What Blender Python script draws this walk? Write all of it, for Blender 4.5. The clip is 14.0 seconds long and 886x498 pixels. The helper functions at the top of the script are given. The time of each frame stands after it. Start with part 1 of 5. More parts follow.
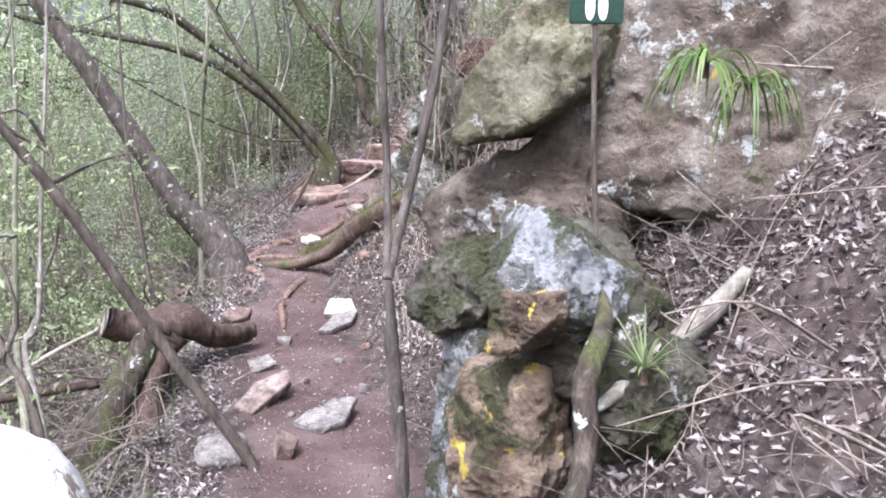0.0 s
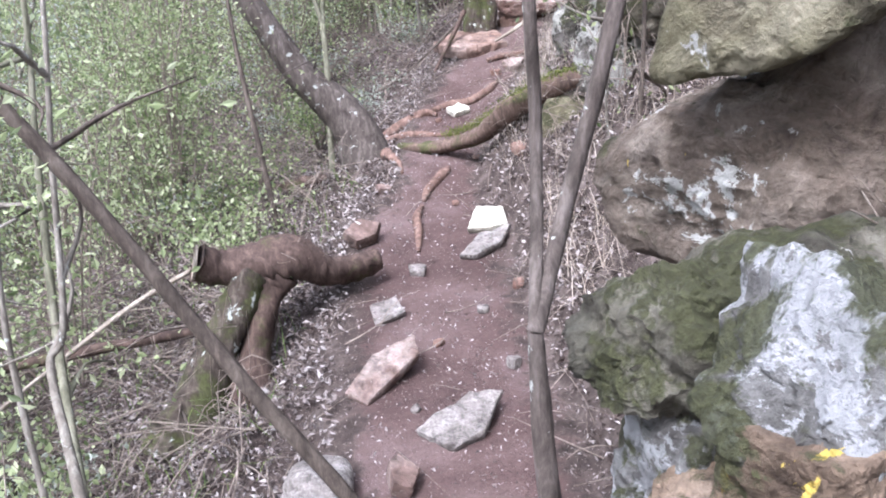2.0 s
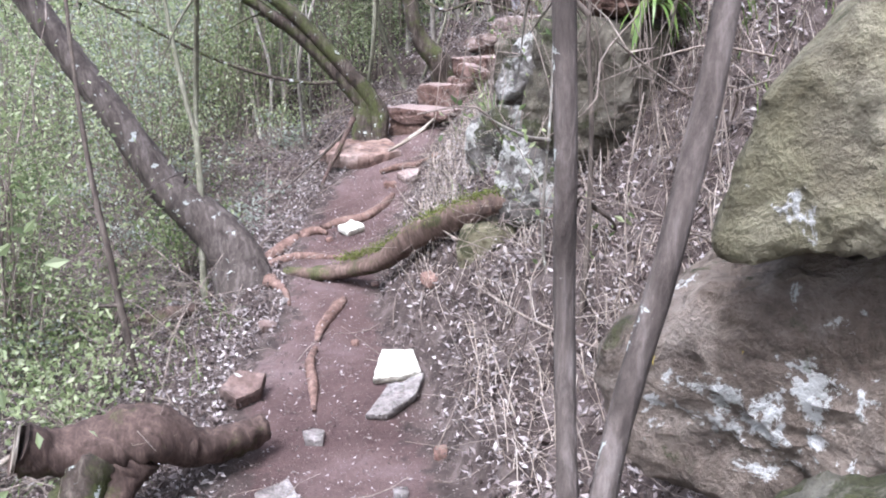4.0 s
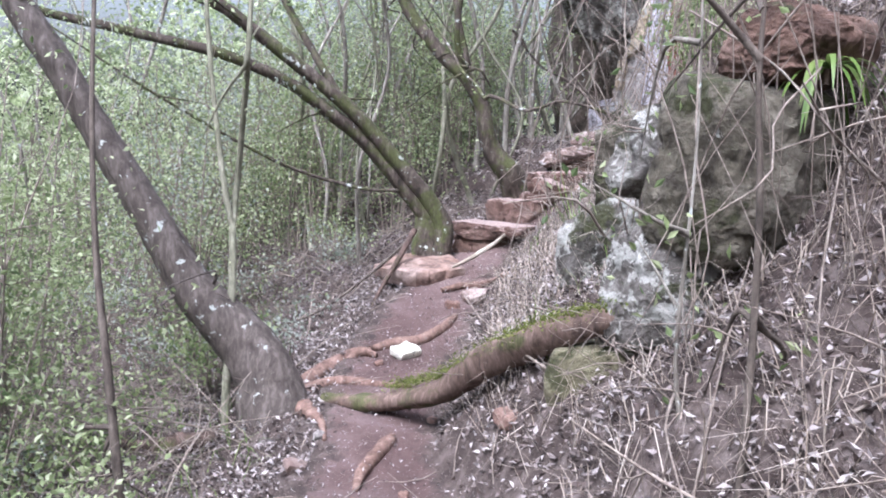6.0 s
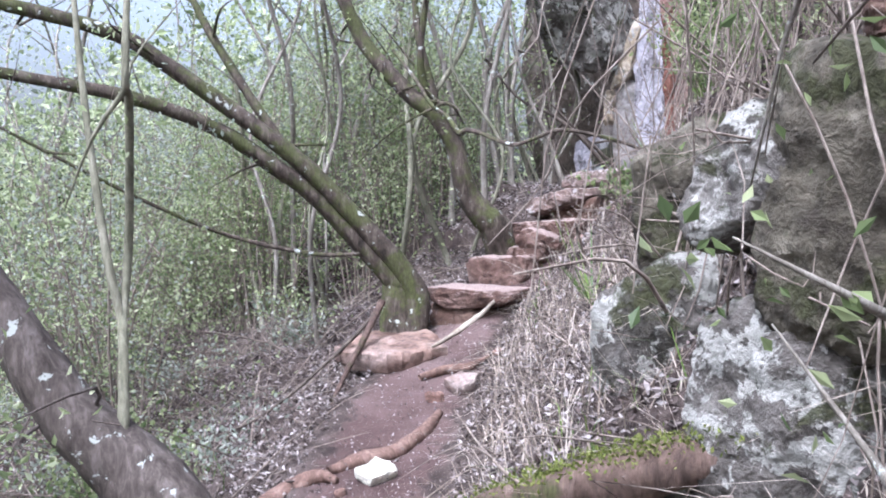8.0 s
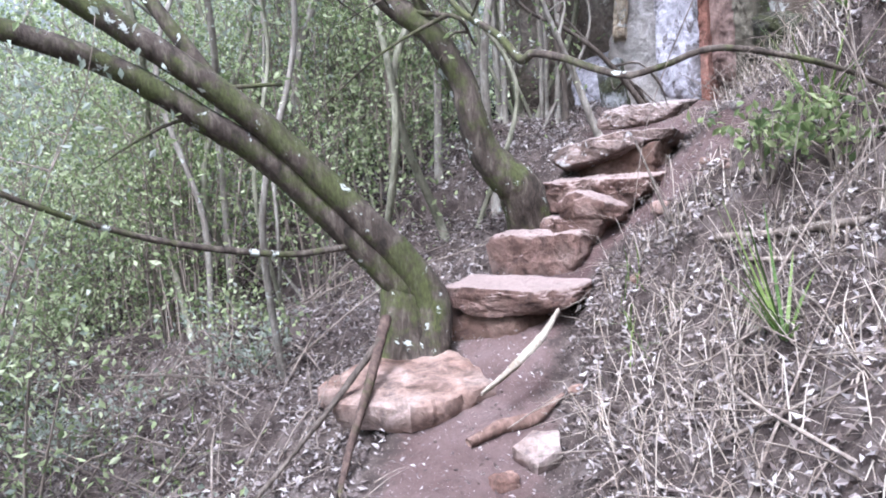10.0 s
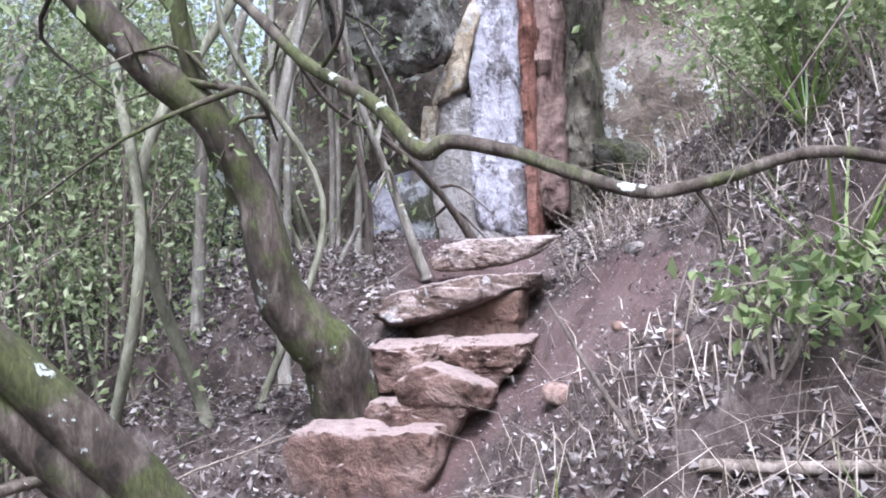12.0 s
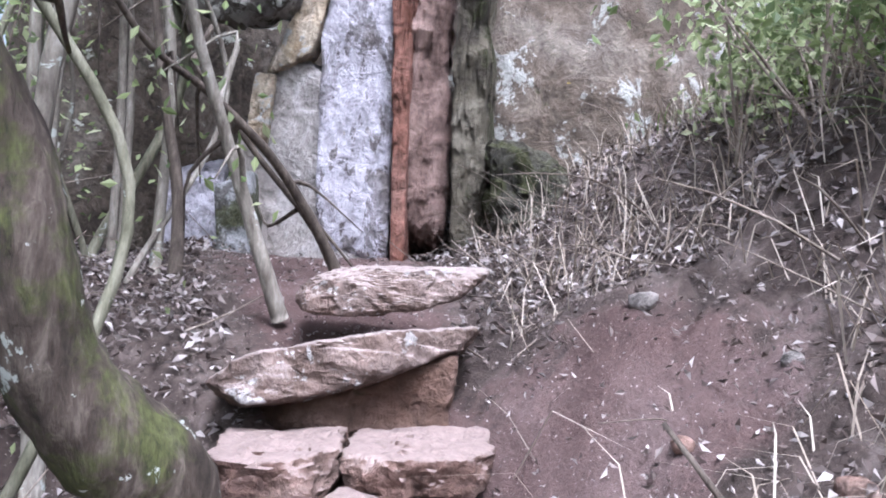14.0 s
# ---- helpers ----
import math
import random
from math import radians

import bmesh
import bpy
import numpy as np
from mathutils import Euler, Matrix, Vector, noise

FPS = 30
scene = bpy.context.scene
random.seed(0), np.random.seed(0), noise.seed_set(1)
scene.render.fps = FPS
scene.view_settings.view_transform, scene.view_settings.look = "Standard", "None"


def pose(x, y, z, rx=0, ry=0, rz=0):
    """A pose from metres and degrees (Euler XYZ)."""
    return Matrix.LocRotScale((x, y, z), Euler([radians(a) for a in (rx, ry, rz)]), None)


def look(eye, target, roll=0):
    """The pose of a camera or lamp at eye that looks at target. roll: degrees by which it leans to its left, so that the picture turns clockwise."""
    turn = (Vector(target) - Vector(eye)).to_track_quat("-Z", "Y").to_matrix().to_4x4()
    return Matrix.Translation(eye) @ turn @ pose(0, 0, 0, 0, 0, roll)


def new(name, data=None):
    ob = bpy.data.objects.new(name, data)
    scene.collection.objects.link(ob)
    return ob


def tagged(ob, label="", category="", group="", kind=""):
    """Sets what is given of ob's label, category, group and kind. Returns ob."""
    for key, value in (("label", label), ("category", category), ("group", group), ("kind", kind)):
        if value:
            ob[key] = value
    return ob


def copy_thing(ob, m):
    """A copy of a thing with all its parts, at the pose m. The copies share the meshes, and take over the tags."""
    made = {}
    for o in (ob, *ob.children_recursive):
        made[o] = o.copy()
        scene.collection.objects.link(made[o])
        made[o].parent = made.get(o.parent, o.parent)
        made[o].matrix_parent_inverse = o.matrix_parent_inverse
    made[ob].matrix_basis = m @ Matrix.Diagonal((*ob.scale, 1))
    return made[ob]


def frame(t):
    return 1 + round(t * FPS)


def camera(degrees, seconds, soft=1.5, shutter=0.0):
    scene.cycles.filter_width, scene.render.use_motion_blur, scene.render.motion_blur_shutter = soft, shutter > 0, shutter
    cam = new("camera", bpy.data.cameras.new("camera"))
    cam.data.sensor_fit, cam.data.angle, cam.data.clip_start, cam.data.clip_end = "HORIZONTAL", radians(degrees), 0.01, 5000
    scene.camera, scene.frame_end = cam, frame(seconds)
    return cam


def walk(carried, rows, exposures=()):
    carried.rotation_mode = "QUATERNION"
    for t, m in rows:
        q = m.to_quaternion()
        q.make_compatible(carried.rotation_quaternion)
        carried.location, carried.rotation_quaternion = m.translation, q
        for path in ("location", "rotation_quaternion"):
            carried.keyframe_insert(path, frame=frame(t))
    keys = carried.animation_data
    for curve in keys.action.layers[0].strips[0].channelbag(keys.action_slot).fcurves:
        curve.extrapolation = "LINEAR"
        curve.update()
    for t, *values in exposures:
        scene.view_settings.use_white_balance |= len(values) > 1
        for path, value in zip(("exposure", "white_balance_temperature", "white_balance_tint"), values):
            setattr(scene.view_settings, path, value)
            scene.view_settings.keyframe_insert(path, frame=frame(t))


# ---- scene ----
cam = camera(55.2, 14.0, soft=1.9, shutter=0.0)
PATH = [
    (0.0, 0.004, -0.089, 1.801, 80.55, 0.40, -11.86),
    (0.5, 0.111, 0.252, 1.846, 79.73, -0.13, -7.36),
    (1.0, 0.190, 0.625, 1.988, 75.75, -0.82, -1.49),
    (1.5, 0.220, 0.984, 1.987, 71.83, -2.19, -0.55),
    (2.0, 0.246, 1.306, 2.077, 67.89, -2.89, 0.10),
    (2.5, 0.210, 1.526, 2.105, 65.68, -1.23, -6.16),
    (3.0, 0.169, 1.719, 2.141, 67.79, -0.55, -10.68),
    (3.2, 0.164, 1.794, 2.118, 69.44, -0.74, -10.64),
    (5.3, 0.075, 2.690, 1.893, 78.56, 1.10, -6.21),
    (5.5, 0.085, 2.764, 1.841, 79.46, 0.60, -7.34),
    (6.0, 0.129, 3.031, 1.741, 83.46, 2.00, -5.58),
    (6.5, 0.129, 3.285, 1.716, 87.53, 0.88, -7.19),
    (7.0, 0.154, 3.555, 1.699, 90.17, 0.21, -11.36),
    (7.5, 0.220, 3.929, 1.705, 88.44, -0.67, -9.89),
    (8.0, 0.251, 4.291, 1.712, 87.20, -1.14, -7.36),
    (8.2, 0.252, 4.444, 1.733, 87.64, -1.20, -7.03),
    (10.3, -0.069, 6.419, 1.909, 81.10, -3.67, -15.42),
    (10.5, -0.053, 6.568, 1.904, 80.77, -3.31, -16.47),
    (11.0, -0.018, 6.982, 1.912, 80.71, -0.80, -21.28),
    (11.5, 0.046, 7.353, 1.960, 85.01, -0.84, -29.04),
    (12.0, 0.171, 7.675, 1.958, 89.55, -1.05, -32.31),
    (12.5, 0.325, 7.985, 2.026, 91.14, -0.09, -32.27),
    (13.0, 0.393, 8.308, 2.014, 91.23, 0.85, -34.56),
    (13.5, 0.434, 8.632, 2.034, 89.62, 2.47, -41.87),
    (14.0, 0.587, 8.941, 2.000, 90.67, 2.97, -48.67),
]
walk(cam, [(t, pose(x, y, z, p, 0, yaw) @ pose(0, 0, 0, 0, 0, roll)) for t, x, y, z, p, roll, yaw in PATH],
     exposures=[(0.0, 1.58, 5450, 17), (8.0, 1.56, 5250, 18), (10.5, 1.74, 5200, 16), (14.0, 1.64, 5250, 18)])

# ---------------------------------------------------------------- sky and sun
world = bpy.data.worlds.new("sky")
scene.world = world
world.use_nodes = True
wt = world.node_tree
sky = wt.nodes.new("ShaderNodeTexSky")
sky.sky_type = 'NISHITA'
sky.sun_disc = False
sky.sun_elevation = radians(60)
sky.sun_rotation = radians(-145)
sky.dust_density = 10.0
sky.air_density = 1.6
sky.ozone_density = 1.0
wt.nodes["Background"].inputs["Strength"].default_value = 0.15
haze = wt.nodes.new("ShaderNodeHueSaturation")          # thin white haze
haze.inputs["Saturation"].default_value = 0.55
wt.links.new(sky.outputs[0], haze.inputs["Color"])
wt.links.new(haze.outputs[0], wt.nodes["Background"].inputs[0])
sun_data = bpy.data.lights.new("sun", 'SUN')
sun_data.energy = 1.9
sun_data.angle = radians(12)
sun_data.color = (1.0, 0.97, 0.93)
sun = new("sun", sun_data)
sun.matrix_world = look((-3.5, -5.0, 10.5), (0, 0, 0))


# ---------------------------------------------------------------- materials
def ramp(nt, sock, stops):
    n = nt.nodes.new("ShaderNodeValToRGB")
    e = n.color_ramp.elements
    e[0].position, e[0].color = stops[0][0], (*stops[0][1], 1)
    e[1].position, e[1].color = stops[-1][0], (*stops[-1][1], 1)
    for p, c in stops[1:-1]:
        k = e.new(p)
        k.color = (*c, 1)
    nt.links.new(sock, n.inputs[0])
    return n.outputs[0]


def noise_tex(nt, vec, scale, detail=4, rough=0.6, dist=0.0):
    n = nt.nodes.new("ShaderNodeTexNoise")
    n.inputs["Scale"].default_value = scale
    n.inputs["Detail"].default_value = detail
    n.inputs["Roughness"].default_value = rough
    n.inputs["Distortion"].default_value = dist
    nt.links.new(vec, n.inputs["Vector"])
    return n.outputs["Fac"]


def mix(nt, fac, a, b, mode='MIX'):
    n = nt.nodes.new("ShaderNodeMix")
    n.data_type, n.blend_type = 'RGBA', mode
    for s, v in ((n.inputs[0], fac), (n.inputs[6], a), (n.inputs[7], b)):
        if isinstance(v, (int, float)):
            s.default_value = v
        elif isinstance(v, tuple):
            s.default_value = (*v, 1)
        else:
            nt.links.new(v, s)
    return n.outputs[2]


def calc(nt, op, a, b=0.0):
    n = nt.nodes.new("ShaderNodeMath")
    n.operation = op
    n.use_clamp = False
    for s, v in ((n.inputs[0], a), (n.inputs[1], b)):
        if isinstance(v, (int, float)):
            s.default_value = v
        else:
            nt.links.new(v, s)
    return n.outputs[0]


def start_mat(name, roughness=0.85):
    m = bpy.data.materials.new(name)
    m.use_nodes = True
    nt = m.node_tree
    b = nt.nodes["Principled BSDF"]
    b.inputs["Roughness"].default_value = roughness
    b.inputs["Specular IOR Level"].default_value = 0.25
    g = nt.nodes.new("ShaderNodeNewGeometry")
    return m, nt, b, g


def bump(nt, b, height, strength, dist=0.02):
    n = nt.nodes.new("ShaderNodeBump")
    n.inputs["Strength"].default_value = strength
    n.inputs["Distance"].default_value = dist
    nt.links.new(height, n.inputs["Height"])
    nt.links.new(n.outputs[0], b.inputs["Normal"])


def rock_mat(name, cols, scale=3.0, moss=0.0, lichen=0.0, yellow=0.0, moss_col=(0.07, 0.085, 0.02), streak=False, rough=0.85, dirt=None):
    """Stone: three colours by noise, fine grain, moss on upward sides, pale lichen and yellow spots."""
    m, nt, b, g = start_mat(name, rough)
    vec = g.outputs["Position"]
    if streak:
        mp = nt.nodes.new("ShaderNodeMapping")
        mp.inputs["Scale"].default_value = (1.0, 1.0, 0.22)
        nt.links.new(vec, mp.inputs["Vector"])
        vec = mp.outputs[0]
    big = noise_tex(nt, vec, scale, 6, 0.62, 0.6)
    fine = noise_tex(nt, g.outputs["Position"], scale * 14, 5, 0.7)
    col = ramp(nt, big, [(0.32, cols[0]), (0.5, cols[1]), (0.68, cols[2])])
    mid = noise_tex(nt, g.outputs["Position"], scale * 4.5, 6, 0.72, 0.4)
    col = mix(nt, 0.75, col, ramp(nt, mid, [(0.34, (0.22, 0.21, 0.20)), (0.5, (0.85, 0.84, 0.82)), (0.66, (1.25, 1.25, 1.25))]), 'MULTIPLY')
    col = mix(nt, 0.6, col, ramp(nt, fine, [(0.3, (0.25, 0.25, 0.25)), (0.7, (1.0, 1.0, 1.0))]), 'MULTIPLY')
    if dirt:
        d = noise_tex(nt, g.outputs["Position"], 5.0, 5, 0.6, 0.3)
        col = mix(nt, ramp(nt, d, [(0.42, (0, 0, 0)), (0.6, (1, 1, 1))]), col, dirt)
    if lichen:
        l = noise_tex(nt, g.outputs["Position"], 5.3, 9, 0.74, 0.25)
        col = mix(nt, ramp(nt, l, [(1 - lichen, (0, 0, 0)), (1 - lichen + 0.03, (1, 1, 1))]), col, (0.52, 0.53, 0.48))
    if yellow:
        l = noise_tex(nt, g.outputs["Position"], 5.1, 4, 0.6, 1.0)
        col = mix(nt, ramp(nt, l, [(1 - yellow, (0, 0, 0)), (1 - yellow + 0.02, (1, 1, 1))]), col, (0.5, 0.36, 0.04))
    if moss:
        up = nt.nodes.new("ShaderNodeSeparateXYZ")
        nt.links.new(g.outputs["Normal"], up.inputs[0])
        mo = noise_tex(nt, g.outputs["Position"], 4.4, 10, 0.75, 0.3)
        k = calc(nt, 'ADD', calc(nt, 'MULTIPLY', up.outputs[2], 0.12), mo)
        col = mix(nt, ramp(nt, k, [(0.66 - moss, (0, 0, 0)), (0.76 - moss, (0.85, 0.85, 0.85))]), col,
                  ramp(nt, fine, [(0.3, tuple(c * 0.5 for c in moss_col)), (0.7, moss_col)]))
    nt.links.new(col, b.inputs["Base Color"])
    h = calc(nt, 'ADD', calc(nt, 'MULTIPLY', mid, 0.9), calc(nt, 'MULTIPLY', fine, 0.4))
    bump(nt, b, h, 0.9, 0.035)
    return m


def bark_mat(name, cols, lichen=0.0, moss=0.0):
    m, nt, b, g = start_mat(name, 0.9)
    tc = nt.nodes.new("ShaderNodeTexCoord")
    mp = nt.nodes.new("ShaderNodeMapping")
    mp.inputs["Scale"].default_value = (1.0, 1.0, 0.3)
    nt.links.new(g.outputs["Position"], mp.inputs["Vector"])
    a = noise_tex(nt, mp.outputs[0], 22, 6, 0.7, 0.4)
    f = noise_tex(nt, mp.outputs[0], 90, 4, 0.7)
    col = ramp(nt, a, [(0.32, cols[0]), (0.5, cols[1]), (0.7, cols[2])])
    col = mix(nt, 0.5, col, ramp(nt, f, [(0.3, (0.3, 0.3, 0.3)), (0.7, (1, 1, 1))]), 'MULTIPLY')
    if moss:
        mo = noise_tex(nt, g.outputs["Position"], 5.0, 6, 0.7)
        col = mix(nt, ramp(nt, mo, [(0.62 - moss, (0, 0, 0)), (0.72 - moss, (0.8, 0.8, 0.8))]), col,
                  ramp(nt, f, [(0.3, (0.02, 0.025, 0.008)), (0.7, (0.075, 0.085, 0.025))]))
    if lichen:
        li = noise_tex(nt, g.outputs["Position"], 11.0, 6, 0.68, 0.3)
        col = mix(nt, ramp(nt, li, [(1 - lichen, (0, 0, 0)), (1.02 - lichen, (1, 1, 1))]), col, (0.33, 0.35, 0.32))
    nt.links.new(col, b.inputs["Base Color"])
    bump(nt, b, calc(nt, 'ADD', a, calc(nt, 'MULTIPLY', f, 0.4)), 0.8, 0.012)
    return m


def leaf_mat(name, cols, shine=0.45, trans=0.35):
    """Thin leaf: colour varies leaf by leaf, some light passes through."""
    m, nt, b, g = start_mat(name, shine)
    r = g.outputs["Random Per Island"]
    n = len(cols)
    col = ramp(nt, r, [(i / max(1, n - 1), c) for i, c in enumerate(cols)])
    f = noise_tex(nt, g.outputs["Position"], 2.0, 3, 0.5)
    col = mix(nt, 0.5, col, ramp(nt, f, [(0.3, (0.7, 0.7, 0.7)), (0.65, (1.0, 1.0, 1.0))]), 'MULTIPLY')
    nt.links.new(col, b.inputs["Base Color"])
    if trans:
        t = nt.nodes.new("ShaderNodeBsdfTranslucent")
        nt.links.new(col, t.inputs["Color"])
        ms = nt.nodes.new("ShaderNodeMixShader")
        ms.inputs[0].default_value = trans
        nt.links.new(b.outputs[0], ms.inputs[1])
        nt.links.new(t.outputs[0], ms.inputs[2])
        nt.links.new(ms.outputs[0], nt.nodes["Material Output"].inputs["Surface"])
    return m


def ground_mat():
    m, nt, b, g = start_mat("soil_and_litter", 0.95)
    at = nt.nodes.new("ShaderNodeAttribute")
    at.attribute_name = "trodden"
    P = g.outputs["Position"]
    big = noise_tex(nt, P, 1.6, 5, 0.6, 0.3)
    mid = noise_tex(nt, P, 9, 6, 0.65, 0.2)
    fine = noise_tex(nt, P, 70, 5, 0.75)
    soil = ramp(nt, big, [(0.3, (0.054, 0.032, 0.028)), (0.5, (0.098, 0.063, 0.057)), (0.68, (0.158, 0.113, 0.105))])
    litter = ramp(nt, mid, [(0.3, (0.03, 0.022, 0.018)), (0.5, (0.075, 0.056, 0.048)), (0.7, (0.17, 0.14, 0.125))])
    edge = calc(nt, 'ADD', at.outputs["Fac"], calc(nt, 'MULTIPLY', calc(nt, 'SUBTRACT', mid, 0.5), 1.3))
    col = mix(nt, ramp(nt, edge, [(0.38, (0, 0, 0)), (0.62, (1, 1, 1))]), litter, soil)
    col = mix(nt, 0.6, col, ramp(nt, fine, [(0.25, (0.35, 0.35, 0.35)), (0.7, (1, 1, 1))]), 'MULTIPLY')
    grit = noise_tex(nt, P, 120, 2, 0.5)
    col = mix(nt, ramp(nt, grit, [(0.68, (0, 0, 0)), (0.71, (0.8, 0.8, 0.8))]), col, (0.34, 0.29, 0.27))
    nt.links.new(col, b.inputs["Base Color"])
    bump(nt, b, calc(nt, 'ADD', calc(nt, 'MULTIPLY', mid, 0.6), calc(nt, 'MULTIPLY', fine, 0.5)), 0.9, 0.03)
    return m


def crag_mat(name, cols, pale=0.0, moss=0.0, ochre=0.0, top_col=None, streak=False, pale_col=(0.36, 0.36, 0.34), moss_col=(0.048, 0.051, 0.020), size=1.0):
    """Weathered crag: broad stains, sheets of pale lichen with ragged rims, dark moss and ochre spots; a second, paler
    tone on flat tops.
    """
    m, nt, b, g = start_mat(name, 0.88)
    P = g.outputs["Position"]
    vec = P
    if streak:
        mp = nt.nodes.new("ShaderNodeMapping")
        mp.inputs["Scale"].default_value = (1.0, 1.0, 0.4)
        nt.links.new(P, mp.inputs["Vector"])
        vec = mp.outputs[0]
    big = noise_tex(nt, vec, 2.3 * size, 5, 0.55, 0.8)
    mid = noise_tex(nt, P, 7.5 * size, 6, 0.62, 0.5)
    fine = noise_tex(nt, P, 48, 5, 0.7)
    col = ramp(nt, big, [(0.34, cols[0]), (0.5, cols[1]), (0.66, cols[2])])
    col = mix(nt, 0.85, col, ramp(nt, mid, [(0.36, (0.40, 0.375, 0.355)), (0.5, (0.85, 0.84, 0.82)), (0.64, (1.2, 1.2, 1.2))]), 'MULTIPLY')
    col = mix(nt, 0.6, col, ramp(nt, fine, [(0.3, (0.5, 0.5, 0.5)), (0.65, (1.0, 1.0, 1.0))]), 'MULTIPLY')
    if pale:
        off = nt.nodes.new("ShaderNodeVectorMath")
        off.operation = 'ADD'
        off.inputs[1].default_value = (7.3, 2.1, 4.4)
        nt.links.new(vec, off.inputs[0])
        l = calc(nt, 'ADD', noise_tex(nt, off.outputs[0], 5.0 * size, 9, 0.68, 0.5), calc(nt, 'MULTIPLY', calc(nt, 'SUBTRACT', fine, 0.5), 0.25))
        col = mix(nt, ramp(nt, l, [(1 - pale, (0, 0, 0)), (1.025 - pale, (1, 1, 1))]), col,
                  mix(nt, 0.8, pale_col, ramp(nt, mid, [(0.36, (0.55, 0.55, 0.53)), (0.6, (1.1, 1.1, 1.1))]), 'MULTIPLY'))
    if ochre:
        l = noise_tex(nt, P, 5.6, 5, 0.6, 0.8)
        col = mix(nt, ramp(nt, l, [(1 - ochre, (0, 0, 0)), (1.02 - ochre, (1, 1, 1))]), col, (0.36, 0.275, 0.06))
    up = nt.nodes.new("ShaderNodeSeparateXYZ")
    nt.links.new(g.outputs["Normal"], up.inputs[0])
    if moss:
        mo = noise_tex(nt, P, 3.6 * size, 9, 0.68, 0.4)
        k = calc(nt, 'ADD', calc(nt, 'MULTIPLY', up.outputs[2], 0.06), mo)
        col = mix(nt, ramp(nt, k, [(0.66 - moss, (0, 0, 0)), (0.71 - moss, (0.92, 0.92, 0.92))]), col,
                  ramp(nt, fine, [(0.3, tuple(c * 0.35 for c in moss_col)), (0.7, moss_col)]))
    # upward faces blend to a paler tone, broken up by the noise
    if top_col:
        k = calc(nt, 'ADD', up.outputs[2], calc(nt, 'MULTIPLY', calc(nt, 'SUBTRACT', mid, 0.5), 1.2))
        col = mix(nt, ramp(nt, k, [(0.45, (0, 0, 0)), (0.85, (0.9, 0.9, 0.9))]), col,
                  mix(nt, 0.6, top_col, ramp(nt, fine, [(0.3, (0.6, 0.6, 0.6)), (0.65, (1.05, 1.05, 1.05))]), 'MULTIPLY'))
    nt.links.new(col, b.inputs["Base Color"])
    bump(nt, b, calc(nt, 'ADD', mid, calc(nt, 'MULTIPLY', fine, 0.5)), 1.0, 0.04)
    return m


M_GROUND = ground_mat()
M_C_GREEN = crag_mat("green_stained_crag", [(0.085, 0.076, 0.043), (0.162, 0.149, 0.093), (0.230, 0.212, 0.153)], pale=0.33, moss=0.10)
M_C_TAN = crag_mat("tan_streaked_crag", [(0.088, 0.068, 0.051), (0.170, 0.139, 0.112), (0.245, 0.214, 0.184)], pale=0.42, moss=0.05, ochre=0.30)
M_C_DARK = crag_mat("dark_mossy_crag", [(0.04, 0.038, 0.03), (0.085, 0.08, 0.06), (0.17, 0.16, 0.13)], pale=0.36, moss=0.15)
M_C_PALE = crag_mat("pale_lichened_crag", [(0.069, 0.065, 0.058), (0.139, 0.137, 0.132), (0.194, 0.194, 0.190)], pale=0.50, moss=0.165, ochre=0.30, pale_col=(0.241, 0.245, 0.250))
# near-white tones: sunlight on the big boulder is put into its colour
M_C_BIG = crag_mat("painted_sun_pale_crag", [(0.20, 0.16, 0.12), (0.40, 0.36, 0.31), (0.55, 0.52, 0.48)], pale=0.62, pale_col=(0.66, 0.64, 0.60))
M_C_BROWN = crag_mat("brown_crag", [(0.09, 0.065, 0.045), (0.19, 0.14, 0.10), (0.27, 0.21, 0.16)], pale=0.34, moss=0.11, ochre=0.38)
M_C_OUT = crag_mat("white_patched_outcrop", [(0.049, 0.044, 0.035), (0.118, 0.107, 0.095), (0.184, 0.172, 0.156)], pale=0.49, moss=0.10, pale_col=(0.301, 0.296, 0.269), size=1.4)
M_C_OUTDARK = crag_mat("dark_outcrop", [(0.044, 0.037, 0.027), (0.106, 0.094, 0.069), (0.200, 0.181, 0.144)], pale=0.34, moss=0.12, size=1.3)
M_C_EARTH = crag_mat("earthy_red_rock", [(0.06, 0.035, 0.025), (0.13, 0.08, 0.06), (0.22, 0.15, 0.12)], moss=0.05)
M_C_STEP = crag_mat("pale_topped_red_step", [(0.090, 0.052, 0.040), (0.153, 0.095, 0.076), (0.225, 0.158, 0.133)], pale=0.28, top_col=(0.297, 0.230, 0.207), pale_col=(0.378, 0.342, 0.306), size=1.6)
M_C_STEPPALE = crag_mat("lichened_step", [(0.12, 0.08, 0.062), (0.18, 0.13, 0.11), (0.26, 0.205, 0.185)], pale=0.41, top_col=(0.33, 0.275, 0.255), pale_col=(0.37, 0.35, 0.34), size=1.6)
M_C_WALL = crag_mat("grey_wall_slab", [(0.180, 0.158, 0.135), (0.279, 0.256, 0.239), (0.360, 0.343, 0.333)], pale=0.36, streak=True)
M_C_LILAC = crag_mat("lilac_lichen_slab", [(0.176, 0.158, 0.158), (0.256, 0.243, 0.259), (0.337, 0.327, 0.356)], pale=0.56, streak=True, pale_col=(0.404, 0.390, 0.431), size=2.0)
M_C_RED = crag_mat("rust_red_column", [(0.169, 0.072, 0.048), (0.253, 0.127, 0.097), (0.338, 0.220, 0.186)], pale=0.33, streak=True, pale_col=(0.422, 0.338, 0.312), size=1.6)
M_C_UMBER = crag_mat("umber_column", [(0.120, 0.080, 0.067), (0.224, 0.152, 0.131), (0.384, 0.280, 0.248)], pale=0.33, streak=True, pale_col=(0.576, 0.448, 0.400), size=1.5)
